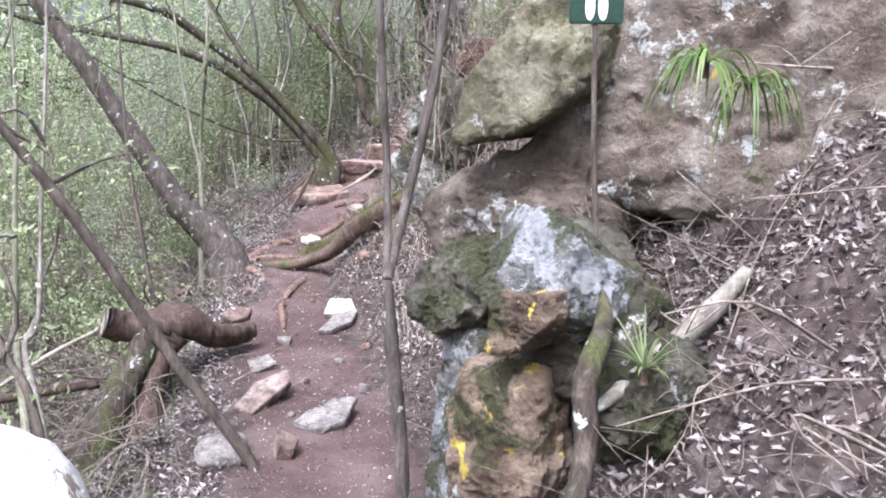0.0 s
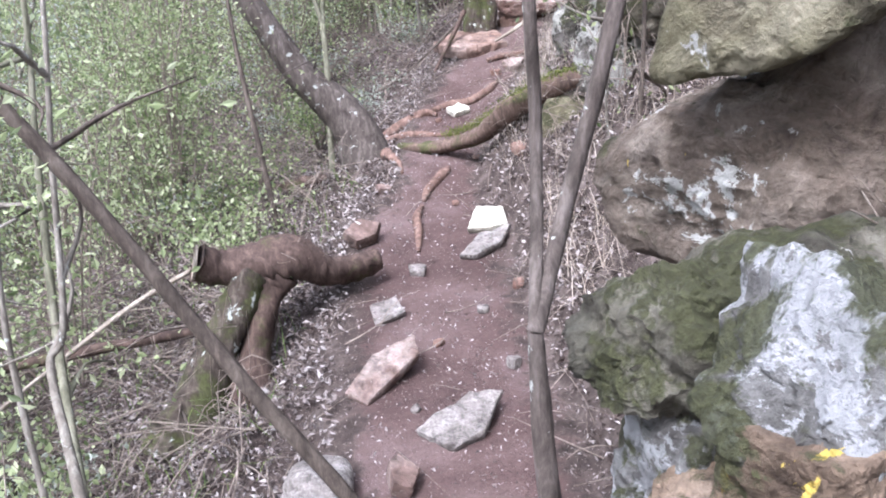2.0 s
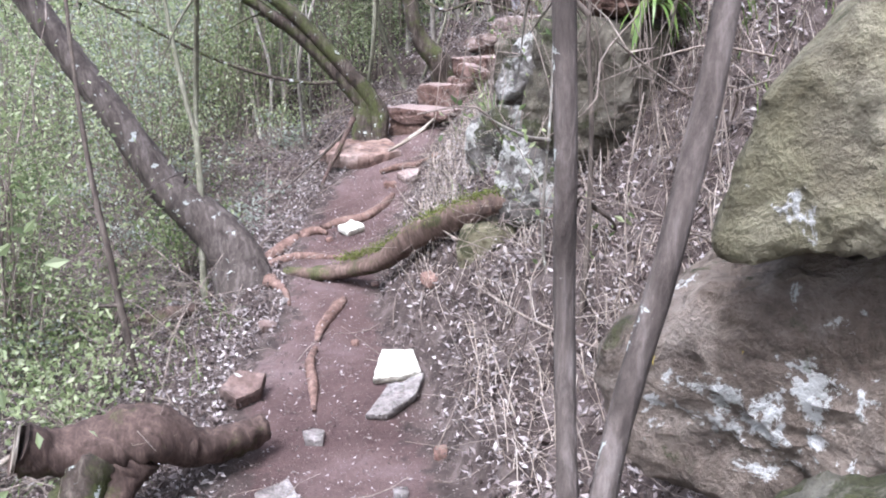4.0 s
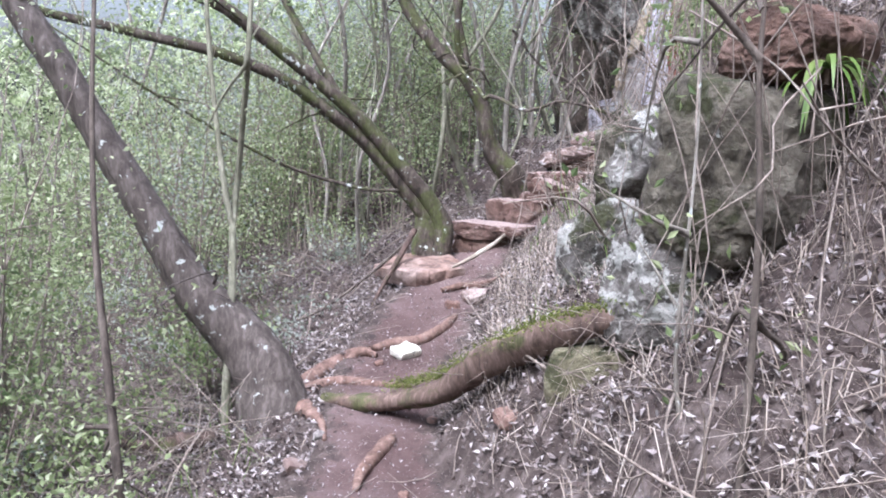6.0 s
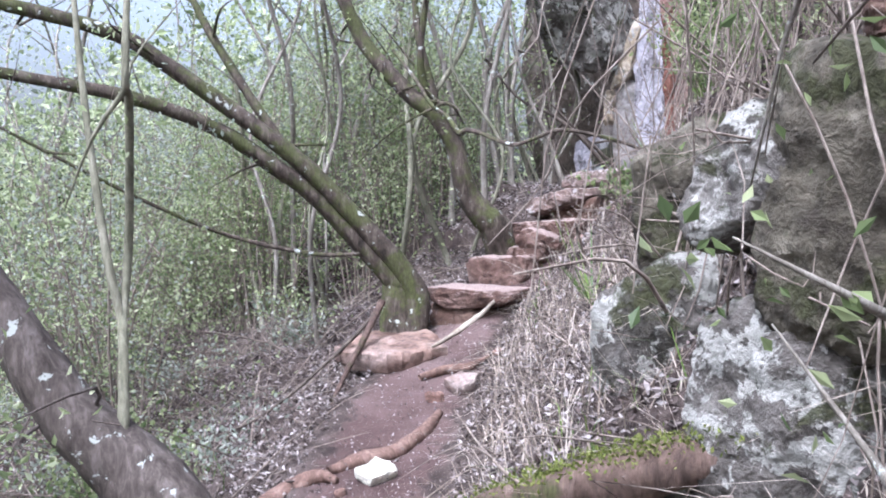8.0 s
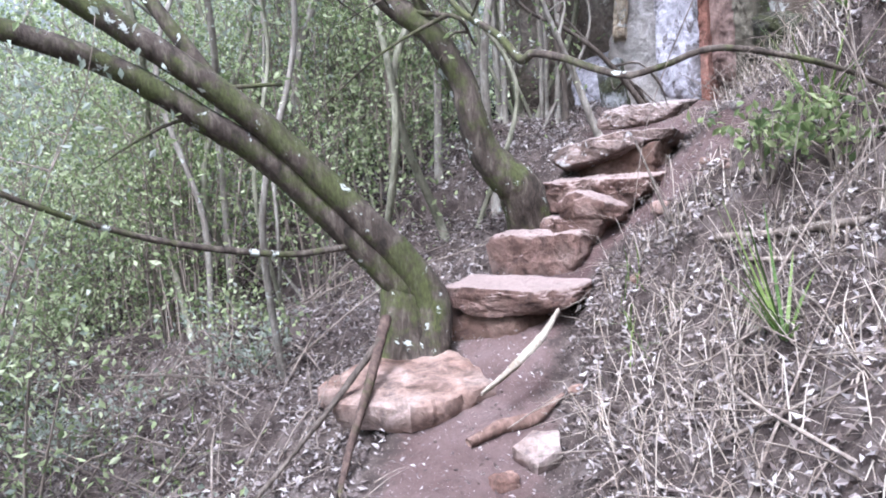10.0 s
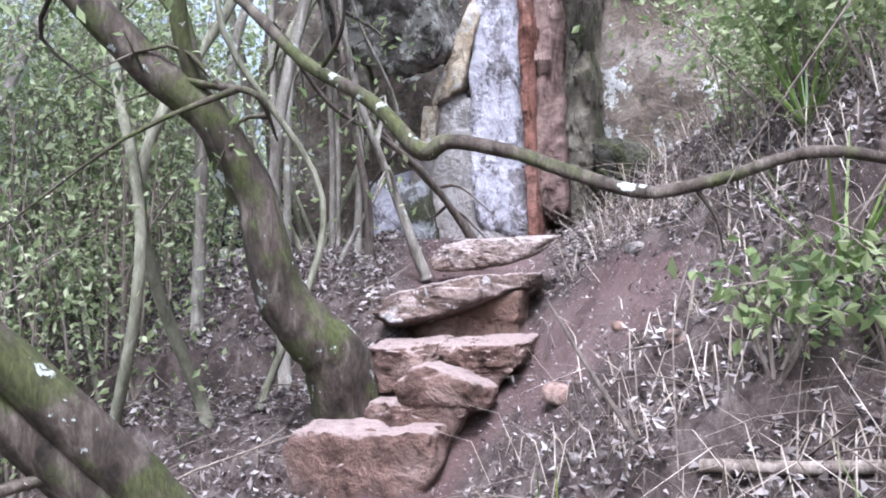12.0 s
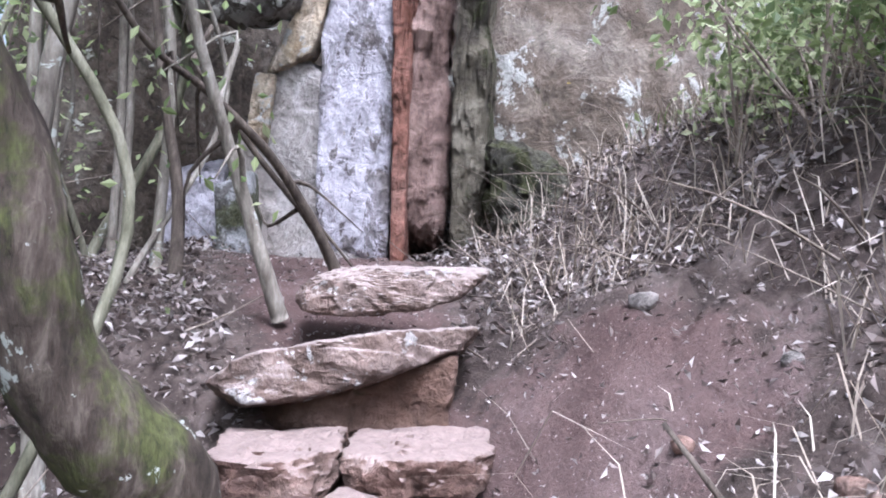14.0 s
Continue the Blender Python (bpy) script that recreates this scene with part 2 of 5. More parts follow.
M_C_CREAM = crag_mat("cream_broken_edge", [(0.293, 0.216, 0.129), (0.431, 0.362, 0.267), (0.535, 0.483, 0.405)], pale=0.4, size=2.0)
M_GREY = rock_mat("grey_stone", [(0.20, 0.175, 0.16), (0.33, 0.30, 0.28), (0.46, 0.43, 0.41)], 6)
M_RED = rock_mat("reddish_sandstone", [(0.19, 0.11, 0.085), (0.32, 0.205, 0.165), (0.44, 0.33, 0.285)], 5)
M_STEP = rock_mat("dusty_step_stone", [(0.085, 0.052, 0.042), (0.19, 0.132, 0.112), (0.39, 0.32, 0.29)], 2.6, lichen=0.36)
M_STEPPINK = rock_mat("pale_pink_step_stone", [(0.178, 0.102, 0.075), (0.281, 0.196, 0.162), (0.383, 0.306, 0.272)], 2.2)
M_CREAM = rock_mat("cream_stone", [(0.66, 0.62, 0.50), (0.78, 0.75, 0.64), (0.84, 0.82, 0.74)], 3)
M_CLIFF = rock_mat("mossy_boulder", [(0.06, 0.046, 0.035), (0.15, 0.122, 0.098), (0.31, 0.275, 0.24)], 2.6, moss=0.11, lichen=0.40, moss_col=(0.055, 0.06, 0.02))
M_BARK = bark_mat("dark_bark", [(0.035, 0.028, 0.022), (0.085, 0.068, 0.055), (0.16, 0.135, 0.11)])
M_BARKMOSS = bark_mat("mossy_bark", [(0.018, 0.014, 0.010), (0.060, 0.046, 0.036), (0.152, 0.128, 0.104)], lichen=0.375, moss=0.15)
M_BARKPALE = bark_mat("lichened_grey_bark", [(0.10, 0.085, 0.07), (0.20, 0.18, 0.15), (0.34, 0.32, 0.28)], lichen=0.38)
M_BARKGREEN = bark_mat("greenish_grey_bark", [(0.10, 0.10, 0.065), (0.19, 0.185, 0.13), (0.30, 0.29, 0.22)], lichen=0.35)
M_TWIG = bark_mat("dry_twig", [(0.11, 0.085, 0.068), (0.22, 0.18, 0.15), (0.38, 0.33, 0.28)])
M_ROOT = bark_mat("weathered_root", [(0.075, 0.045, 0.035), (0.16, 0.10, 0.078), (0.27, 0.19, 0.155)])
M_DEADWOOD = bark_mat("dark_deadwood", [(0.03, 0.02, 0.015), (0.075, 0.05, 0.04), (0.15, 0.105, 0.085)], moss=0.06)
M_CUT = bark_mat("pale_cut_wood", [(0.210, 0.173, 0.128), (0.315, 0.270, 0.217), (0.413, 0.375, 0.315)])
M_LEAF = leaf_mat("green_leaves", [(0.09, 0.13, 0.055), (0.16, 0.21, 0.085), (0.24, 0.29, 0.13), (0.36, 0.40, 0.22)], trans=0.55)
# foliage's sunlit highlights and dark gaps are put into these leaf tones
M_LEAFBRIGHT = leaf_mat("leaves_painted_sunlit", [(0.10, 0.13, 0.06), (0.24, 0.29, 0.14), (0.42, 0.49, 0.26), (0.64, 0.68, 0.46)], trans=0.62)
M_LEAFGREY = leaf_mat("grey_green_leaves", [(0.17, 0.20, 0.15), (0.27, 0.31, 0.245), (0.39, 0.43, 0.36), (0.55, 0.58, 0.52)], trans=0.6)
M_LITTER = leaf_mat("dead_leaves", [(0.035, 0.025, 0.021), (0.085, 0.064, 0.056), (0.165, 0.135, 0.124), (0.27, 0.236, 0.224), (0.43, 0.395, 0.378)], 0.5, 0.1)
M_GRASS = leaf_mat("strap_leaves", [(0.06, 0.11, 0.025), (0.11, 0.17, 0.04), (0.18, 0.23, 0.07)], 0.4, 0.3)
M_STRAW = leaf_mat("dry_straw", [(0.20, 0.16, 0.125), (0.32, 0.27, 0.22), (0.45, 0.40, 0.34)], 0.7, 0.15)
M_MOSS = leaf_mat("moss_tufts", [(0.05, 0.065, 0.012), (0.10, 0.12, 0.025), (0.16, 0.17, 0.05)], 0.9, 0.2)
M_BARKDARK = bark_mat("dark_lichened_bark", [(0.036, 0.029, 0.024), (0.088, 0.072, 0.062), (0.176, 0.152, 0.136)], lichen=0.375)
M_MOSSROOT = bark_mat("mossy_root", [(0.05, 0.034, 0.026), (0.12, 0.082, 0.064), (0.22, 0.16, 0.13)], moss=0.10)

# ---------------------------------------------------------------- ground height
# the trodden line: x, y, height, half width
TRAIL = np.array([(0.1, -6, 0.0, 0.5), (0.1, 0, 0.08, 0.5), (0.25, 2.5, 0.14, 0.5), (0.27, 4.0, 0.20, 0.48), (0.18, 5.2, 0.22, 0.45),
                  (0.18, 6.0, 0.30, 0.45), (0.22, 6.8, 0.36, 0.26), (0.30, 7.6, 0.44, 0.34), (0.48, 8.4, 0.56, 0.35), (0.70, 9.1, 0.70, 0.35),
                  (1.00, 9.6, 0.86, 0.28), (1.33, 9.95, 1.10, 0.24), (1.68, 10.2, 1.36, 0.24), (2.05, 10.5, 1.64, 0.26), (2.45, 11.0, 1.86, 0.4),
                  (3.05, 11.8, 1.98, 0.5), (5.0, 14.5, 2.2, 0.5)])
BANK_Y = [-6, 2.2, 4.6, 5.6, 6.4, 7.2, 8.4, 9.3, 10.2, 12]
BANK_SLOPE = [1.3, 1.35, 1.2, 1.6, 1.8, 1.2, 0.90, 0.88, 0.72, 0.55]
DROP_SLOPE = [0.45, 0.5, 0.55, 0.5, 0.4, 0.35, 0.45, 0.5, 0.25, 0.2]


def trail_at(x, y):
    """Signed distance from the trodden line (right of it positive), its height and half width there."""
    best = np.full(np.shape(x), 1e9)
    side, hz, hw = np.zeros(np.shape(x)), np.zeros(np.shape(x)), np.zeros(np.shape(x))
    for a, b in zip(TRAIL[:-1], TRAIL[1:]):
        dx, dy = b[0] - a[0], b[1] - a[1]
        l2 = dx * dx + dy * dy
        u = np.clip(((x - a[0]) * dx + (y - a[1]) * dy) / l2, 0, 1)
        d = np.hypot(x - a[0] - u * dx, y - a[1] - u * dy)
        s = np.sign((x - a[0]) * dy - (y - a[1]) * dx)
        k = d < best
        best = np.where(k, d, best)
        side = np.where(k, s, side)
        hz = np.where(k, a[2] + u * (b[2] - a[2]), hz)
        hw = np.where(k, a[3] + u * (b[3] - a[3]), hw)
    return best * side, hz, hw


def height(x, y):
    x, y = np.asarray(x, float), np.asarray(y, float)
    d, z, w = trail_at(x, y)
    up = np.maximum(d - w, 0) * np.interp(y, BANK_Y, BANK_SLOPE)
    down = np.maximum(-d - w, 0) * np.interp(y, BANK_Y, DROP_SLOPE)
    rough = 0.012 * np.sin(7.1 * x + 3 * np.sin(2.3 * y)) + 0.012 * np.sin(6.3 * y + 2 * np.sin(3.7 * x)) + 0.006 * np.sin(23 * x + 4 * np.sin(9 * y)) * np.sin(19 * y)
    off = np.clip((np.abs(d) - w) / 0.5, 0, 1)
    rough = rough * (0.7 + 2.0 * off) + off * 0.06 * np.sin(1.9 * x + 1.3) * np.sin(1.4 * y)
    return z + 6 * (1 - np.exp(-up / 6)) - 3.2 * (1 - np.exp(-down / 3.2)) + rough


def hz(x, y):
    return float(height(x, y))


# ---------------------------------------------------------------- builders
RNG = np.random.default_rng(7)


def mesh_of(name, verts, faces, mat, smooth=True):
    me = bpy.data.meshes.new(name)
    me.from_pydata([tuple(v) for v in verts], [], [tuple(f) for f in faces])
    if smooth:
        me.polygons.foreach_set("use_smooth", [True] * len(me.polygons))
    me.materials.append(mat)
    me.update()
    return me


def quads_mesh(name, verts, quads, mat, smooth=False):
    """A mesh from arrays: verts (n, 3), quads (m, 4)."""
    me = bpy.data.meshes.new(name)
    verts, quads = np.asarray(verts, np.float32), np.asarray(quads, np.int32)
    me.vertices.add(len(verts))
    me.vertices.foreach_set("co", verts.ravel())
    me.loops.add(quads.size)
    me.loops.foreach_set("vertex_index", quads.ravel())
    me.polygons.add(len(quads))
    me.polygons.foreach_set("loop_start", np.arange(0, quads.size, 4, dtype=np.int32))
    me.polygons.foreach_set("loop_total", np.full(len(quads), 4, np.int32))
    me.polygons.foreach_set("use_smooth", np.full(len(quads), smooth, bool))
    me.materials.append(mat)
    me.update(calc_edges=True)
    return me


def part(name, mesh, parent, label=""):
    ob = new(name, mesh)
    ob.parent = parent
    return tagged(ob, label)


def base_empty(name, loc, label, category, group=""):
    e = new(name)
    e.location = loc
    e.empty_display_size = 0.1
    return tagged(e, label, category, group)


def curve_pts(pts, n):
    """Points on a smooth line through the given ones."""
    p = np.array(pts, float)
    p = np.vstack([2 * p[0] - p[1], p, 2 * p[-1] - p[-2]])
    out = []
    for u in np.linspace(0, len(pts) - 1 - 1e-6, n):
        i, f = int(u), u - int(u)
        a, b, c, d = p[i:i + 4]
        out.append(0.5 * ((2 * b) + (c - a) * f + (2 * a - 5 * b + 4 * c - d) * f * f + (3 * b - a - 3 * c + d) * f ** 3))
    return np.array(out)


def tube_arrays(pts, radii, sides=8, n=None, bumpy=0.08, seed=0, close=True):
    """A tapering, slightly uneven limb along a smooth line."""
    rng = np.random.default_rng(seed)
    n = n or max(4, len(pts) * 4)
    c = curve_pts(pts, n) if len(pts) > 1 else np.array(pts, float)
    r = np.interp(np.linspace(0, 1, n), np.linspace(0, 1, len(radii)), radii)
    t = np.gradient(c, axis=0)
    t /= np.linalg.norm(t, axis=1)[:, None] + 1e-9
    ref = np.array([0.31, 0.95, 0.05])
    u = np.cross(t, ref)
    u /= np.linalg.norm(u, axis=1)[:, None] + 1e-9
    v = np.cross(t, u)
    a = np.linspace(0, 2 * np.pi, sides, endpoint=False)
    wob = 1 + bumpy * (rng.standard_normal((n, sides)) * 0.5 + np.sin(a * 2 + np.linspace(0, 6, n)[:, None] + seed) + 0.6 * np.sin(a * 3 - np.linspace(0, 9, n)[:, None]))
    ring = c[:, None] + (r[:, None] * wob)[..., None] * (np.cos(a)[None, :, None] * u[:, None] + np.sin(a)[None, :, None] * v[:, None])
    verts = ring.reshape(-1, 3)
    q = []
    for i in range(n - 1):
        for j in range(sides):
            k = (j + 1) % sides
            q.append((i * sides + j, i * sides + k, (i + 1) * sides + k, (i + 1) * sides + j))
    if close:
        for i0 in (0, (n - 1) * sides):
            for j in range(1, sides - 1, 2):
                q.append((i0, i0 + j, i0 + j + 1, i0 + (j + 2) % sides))
    return verts, q


def join(arrays):
    vs, qs, o = [], [], 0
    for v, q in arrays:
        vs.append(v)
        qs.append(np.asarray(q) + o)
        o += len(v)
    return np.vstack(vs), np.vstack(qs)


def limb_mesh(name, pts, radii, mat, sides=8, n=None, bumpy=0.08, seed=0):
    v, q = tube_arrays(pts, radii, sides, n, bumpy, seed)
    return quads_mesh(name, v, q, mat, True)


def leaf_arrays(c, along, size, width=0.45, rng=RNG, fold=0.25):
    """Diamond-shaped folded leaves: c centres, along their directions, size their lengths."""
    n = len(c)
    along = along / (np.linalg.norm(along, axis=1)[:, None] + 1e-9)
    rnd = rng.standard_normal((n, 3))
    side = np.cross(along, rnd)
    side /= np.linalg.norm(side, axis=1)[:, None] + 1e-9
    nor = np.cross(side, along)
    s = size[:, None]
    v = np.stack([c - along * s * 0.5, c - side * s * width * 0.5 + nor * s * fold * 0.4, c + along * s * 0.5, c + side * s * width * 0.5 + nor * s * fold * 0.4], 1)
    return v.reshape(-1, 3), np.arange(4 * n).reshape(n, 4)


def stone_mesh(name, dims, mat, seed=0, boxy=3.0, amp=0.10, sub=4, facets=5):
    """A broken stone: a block whose corners and edges are struck off by flat breaks, with uneven weathered sides."""
    bm = bmesh.new()
    bmesh.ops.create_icosphere(bm, subdivisions=sub, radius=1.0)
    rng = np.random.default_rng(seed)
    off = Vector(rng.uniform(-50, 50, 3))
    cuts = []
    for _ in range(facets * 2 + 2):
        n = Vector(rng.standard_normal(3)).normalized()
        reach = abs(n.x) + abs(n.y) + abs(n.z)
        cuts.append((n, 1 + (reach - 1) * rng.uniform(0.30, 0.75)))
    hx, hy, hz_ = dims[0] / 2, dims[1] / 2, dims[2] / 2
    m = sorted(dims)[1]
    for v in bm.verts:
        p = v.co.copy()
        b = boxy * 3.0
        p = p / (abs(p.x) ** b + abs(p.y) ** b + abs(p.z) ** b) ** (1 / b)
        k = 1.0
        for n, lim in cuts:
            d = p.dot(n)
            if d > lim:
                k = min(k, lim / d)
        p = p * k
        q = Vector((p.x * hx, p.y * hy, p.z * hz_))
        n1 = noise.noise(q * (1.3 / m) + off)
        n2 = noise.noise(q * (3.4 / m) + off)
        n3 = noise.noise(q * (9.0 / m) + off)
        n4 = noise.noise(q * (22.0 / m) + off)
        d = n1 * 0.55 + n2 * 0.3 - abs(n3) * 0.22 + n4 * 0.07
        # ledges: bedding planes that stick out unevenly
        led = noise.noise(Vector((0, 0, q.z * 5.0 / m)) + off) * 0.25
        q += Vector((p.x, p.y, p.z * 0.7)).normalized() * (d + led) * amp * m
        v.co = q
    me = bpy.data.meshes.new(name)
    bm.to_mesh(me)
    bm.free()
    me.polygons.foreach_set("use_smooth", [True] * len(me.polygons))
    me.materials.append(mat)
    return me


def plate_mesh(name, dims, mat, seed=0, corners=6, rough=0.035):
    """A thin broken plate of rock: an uneven many-cornered outline with sharp sides and a slightly wavy top."""
    rng = np.random.default_rng(seed)
    off = Vector(rng.uniform(-50, 50, 3))
    a = np.sort(np.linspace(0, 2 * np.pi, corners, endpoint=False) + rng.uniform(-0.32, 0.32, corners))
    r = rng.uniform(0.78, 1.12, corners)
    rings, fine = 7, 8
    P = []
    for k in range(corners):
        p = np.array([np.cos(a[k]) * r[k], np.sin(a[k]) * r[k]])
        q = np.array([np.cos(a[(k + 1) % corners]) * r[(k + 1) % corners], np.sin(a[(k + 1) % corners]) * r[(k + 1) % corners]])
        P += [p + (q - p) * t / fine + rng.normal(0, 0.012, 2) for t in range(fine)]
    P = np.array(P)
    n = len(P)
    hx, hy, t = dims[0] / 2, dims[1] / 2, dims[2] / 2
    V, F = [], []
    rows = [(0.0, t)] + [(u, t) for u in np.linspace(0.3, 0.93, rings)] + [(0.985, t * 0.82), (1.0, t * 0.3), (0.97, -t * 0.4), (0.9, -t)]
    for u, z in rows[1:]:
        for x, y in P:
            q = Vector((x * u * hx, y * u * hy, z))
            d = noise.noise(q * 9 + off) + 0.5 * noise.noise(q * 24 + off) + 0.25 * noise.noise(q * 60 + off)
            V.append((q.x * (1 + d * rough), q.y * (1 + d * rough), q.z + d * rough * 0.35))
    V.append((0, 0, t))
    m = len(rows) - 1
    for j in range(m - 1):
        for k in range(n):
            F.append((j * n + k, (j + 1) * n + k, (j + 1) * n + (k + 1) % n, j * n + (k + 1) % n))
    for k in range(n):
        F.append((len(V) - 1, k, (k + 1) % n))
    F.append(tuple((m - 1) * n + k for k in range(n))[::-1])
    me = mesh_of(name, V, F, mat)
    me.set_sharp_from_angle(angle=radians(38))
    return me


def plate_stone(name, x, y, z, dims, yaw, mat, label, category="stone", seed=0, tilt=(0, 0), corners=6, group=""):
    ob = new(name, plate_mesh(name, dims, mat, seed, corners))
    ob.matrix_world = pose(x, y, z, tilt[0], tilt[1], yaw)
    return tagged(ob, label, category, group)


def stone(name, x, y, z, dims, yaw, mat, label, category="stone", seed=0, tilt=(0, 0), boxy=3.0, amp=0.10, sub=4, facets=5, group=""):
    """A stone with its middle at x, y, z."""
    ob = new(name, stone_mesh(name, dims, mat, seed, boxy, amp, sub, facets))
    ob.matrix_world = pose(x, y, z, tilt[0], tilt[1], yaw)
    return tagged(ob, label, category, group)


def crag_mesh(name, outline, depth, mat, seed=0, amp=0.05, sharp=16, sub=6, breaks=4):
    """A broken block: a face of the given corners (across, up), as deep as told, its rims worn, some corners struck off, its sides uneven."""
    rng = np.random.default_rng(seed)
    o = np.array(outline, float)
    nxt = np.roll(o, -1, 0)
    area = (o[:, 0] * nxt[:, 1] - nxt[:, 0] * o[:, 1])
    cen = ((o + nxt) * area[:, None]).sum(0) / (3 * area.sum())
    e = nxt - o
    nor = np.stack([e[:, 1], -e[:, 0]], 1) / np.linalg.norm(e, axis=1)[:, None]
    lim = ((o - cen) * nor).sum(1)
    mid = np.array([cen[0], depth / 2, cen[1]])
    half = np.array([np.ptp(o[:, 0]) / 2, depth / 2, np.ptp(o[:, 1]) / 2])
    N = [np.array([a, 0, b]) for a, b in nor] + [np.array([0, -1.0, 0]), np.array([0, 1.0, 0])]
    L = list(lim) + [depth / 2, depth / 2]
    for _ in range(breaks):
        n = rng.standard_normal(3) * np.array([1, 0.9, 1])
        n[1] = -abs(n[1]) - 0.4
        n /= np.linalg.norm(n)
        reach = np.abs(n * half).sum()
        N.append(n)
        L.append(reach * rng.uniform(0.62, 0.82))
    N, L = np.array(N), np.array(L)
    bm = bmesh.new()
    bmesh.ops.create_icosphere(bm, subdivisions=sub, radius=1.0)
    d = np.array([v.co[:] for v in bm.verts]) 
    d = np.sign(d) * np.abs(d) ** 0.8 * half
    g = (np.maximum(d @ N.T / L, 1e-6) ** sharp).sum(1) ** (1 / sharp)
    q = d / g[:, None]
    m = float(np.sort(half)[1]) * 2
    off = Vector(rng.uniform(-50, 50, 3))
    for v, p in zip(bm.verts, q):
        w = Vector(p)
        r = noise.noise(w * (1.8 / m) + off) * 0.6 + noise.noise(w * (4.5 / m) + off) * 0.45 - abs(noise.noise(w * (6.0 / m) - off)) * 0.7 - abs(noise.noise(w * (14.0 / m) - off)) * 0.35 + noise.noise(w * (34.0 / m) + off) * 0.16
        led = math.floor(3 * noise.noise(Vector((w.x * 0.8, w.y * 0.8, w.z * 4.0)) / m + off)) * 0.14
        v.co = w + w.normalized() * (r + led) * amp * m + Vector(mid)
    me = bpy.data.meshes.new(name)
    bm.to_mesh(me)
    bm.free()
    me.polygons.foreach_set("use_smooth", [True] * len(me.polygons))
    me.set_sharp_from_angle(angle=radians(42))
    me.materials.append(mat)
    return me


def crag(name, c, yaw, tilt, outline, depth, mat, label="", category="boulder", seed=0, amp=0.05, sharp=16, sub=6, group="", breaks=4, parent=None):
    """A block whose face stands at c, turned by yaw and leaning by tilt."""
    ob = new(name, crag_mesh(name, outline, depth, mat, seed, amp, sharp, sub, breaks))
    if parent:
        ob.parent = parent
        ob.matrix_local = Matrix.Translation(-parent.location) @ pose(*c, tilt, 0, yaw)
        return tagged(ob, label)
    ob.matrix_world = pose(*c, tilt, 0, yaw)
    return tagged(ob, label, category, group)


# ---------------------------------------------------------------- the ground sheet
def steps_out(fine0, fine1, step, far):
    a = list(np.arange(fine0, fine1 + 1e-6, step))
    s, p = step, fine1
    while p < far:
        s *= 1.3
        p += s
        a.append(p)
    s, p, b = step, fine0, []
    while p > -far:
        s *= 1.3
        p -= s
        b.append(p)
    return np.array(b[::-1] + a)


gx, gy = steps_out(-1.6, 3.4, 0.035, 900), steps_out(1.0, 13.0, 0.04, 900)
GX, GY = np.meshgrid(gx, gy)
GZ = height(GX, GY)
gd, _, gw = trail_at(GX, GY)
lump = 0.03 * (np.sin(31 * GX + 5 * np.sin(17 * GY)) * np.sin(27 * GY + 4 * np.sin(13 * GX)))
near = (np.abs(GX - 1) < 4) & (np.abs(GY - 6) < 9)
GZ = GZ + np.where(near, lump * np.clip(0.25 + (np.abs(gd) - gw) / 0.4, 0.2, 1), 0)
nx, ny = len(gx), len(gy)
idx = np.arange(nx * ny).reshape(ny, nx)
gq = np.stack([idx[:-1, :-1], idx[:-1, 1:], idx[1:, 1:], idx[1:, :-1]], -1).reshape(-1, 4)
gme = quads_mesh("ground", np.stack([GX, GY, GZ], -1).reshape(-1, 3), gq, M_GROUND, True)
# trodden earth: full on the path, wider on the bare slope beside the steps
bare = np.exp(-(((GX - 2.12) / 0.34) ** 2 + ((GY - 9.85) / 0.45) ** 2))
trod = np.clip(1.25 - np.abs(gd) / (gw * 1.05), 0, 1) * (GY > -5) + bare
at_ = gme.attributes.new("trodden", 'FLOAT', 'POINT')
at_.data.foreach_set("value", np.clip(trod, 0, 1).astype(np.float32).ravel())
tagged(new("ground", gme), "red-brown trodden earth path between slopes of leaf litter", "ground", kind="structure")

# ---------------------------------------------------------------- boulders beside the path
B = "stacked boulders beside the path"
crag("boulder", (0.971, 3.168, 1.848), -38, 0, [(-0.30, -0.22), (-0.15, -0.21), (-0.01, -0.16), (0.18, -0.08), (0.32, 0.03), (0.34, 0.50), (0.05, 0.48), (-0.16, 0.20), (-0.28, -0.06)], 0.55, M_C_GREEN, "large green-stained boulder overhanging the stack", "boulder", 11, 0.07, 14, 6, B)
crag("boulder", (0.885, 3.35, 1.398), -40, 0, [(-0.54, -0.26), (-0.47, -0.33), (-0.18, -0.36), (0.56, -0.34), (0.60, 0.36), (0.30, 0.38), (-0.13, 0.20), (-0.45, -0.08)], 0.70, M_C_TAN, "long tan boulder with white and yellow lichen under the overhang", "boulder", 12, 0.08, 10, 6, B, 5)
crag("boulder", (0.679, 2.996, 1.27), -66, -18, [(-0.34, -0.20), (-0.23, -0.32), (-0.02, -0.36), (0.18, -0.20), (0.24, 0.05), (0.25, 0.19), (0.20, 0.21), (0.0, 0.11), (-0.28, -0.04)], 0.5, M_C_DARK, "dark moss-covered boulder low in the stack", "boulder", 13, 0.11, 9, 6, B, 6)
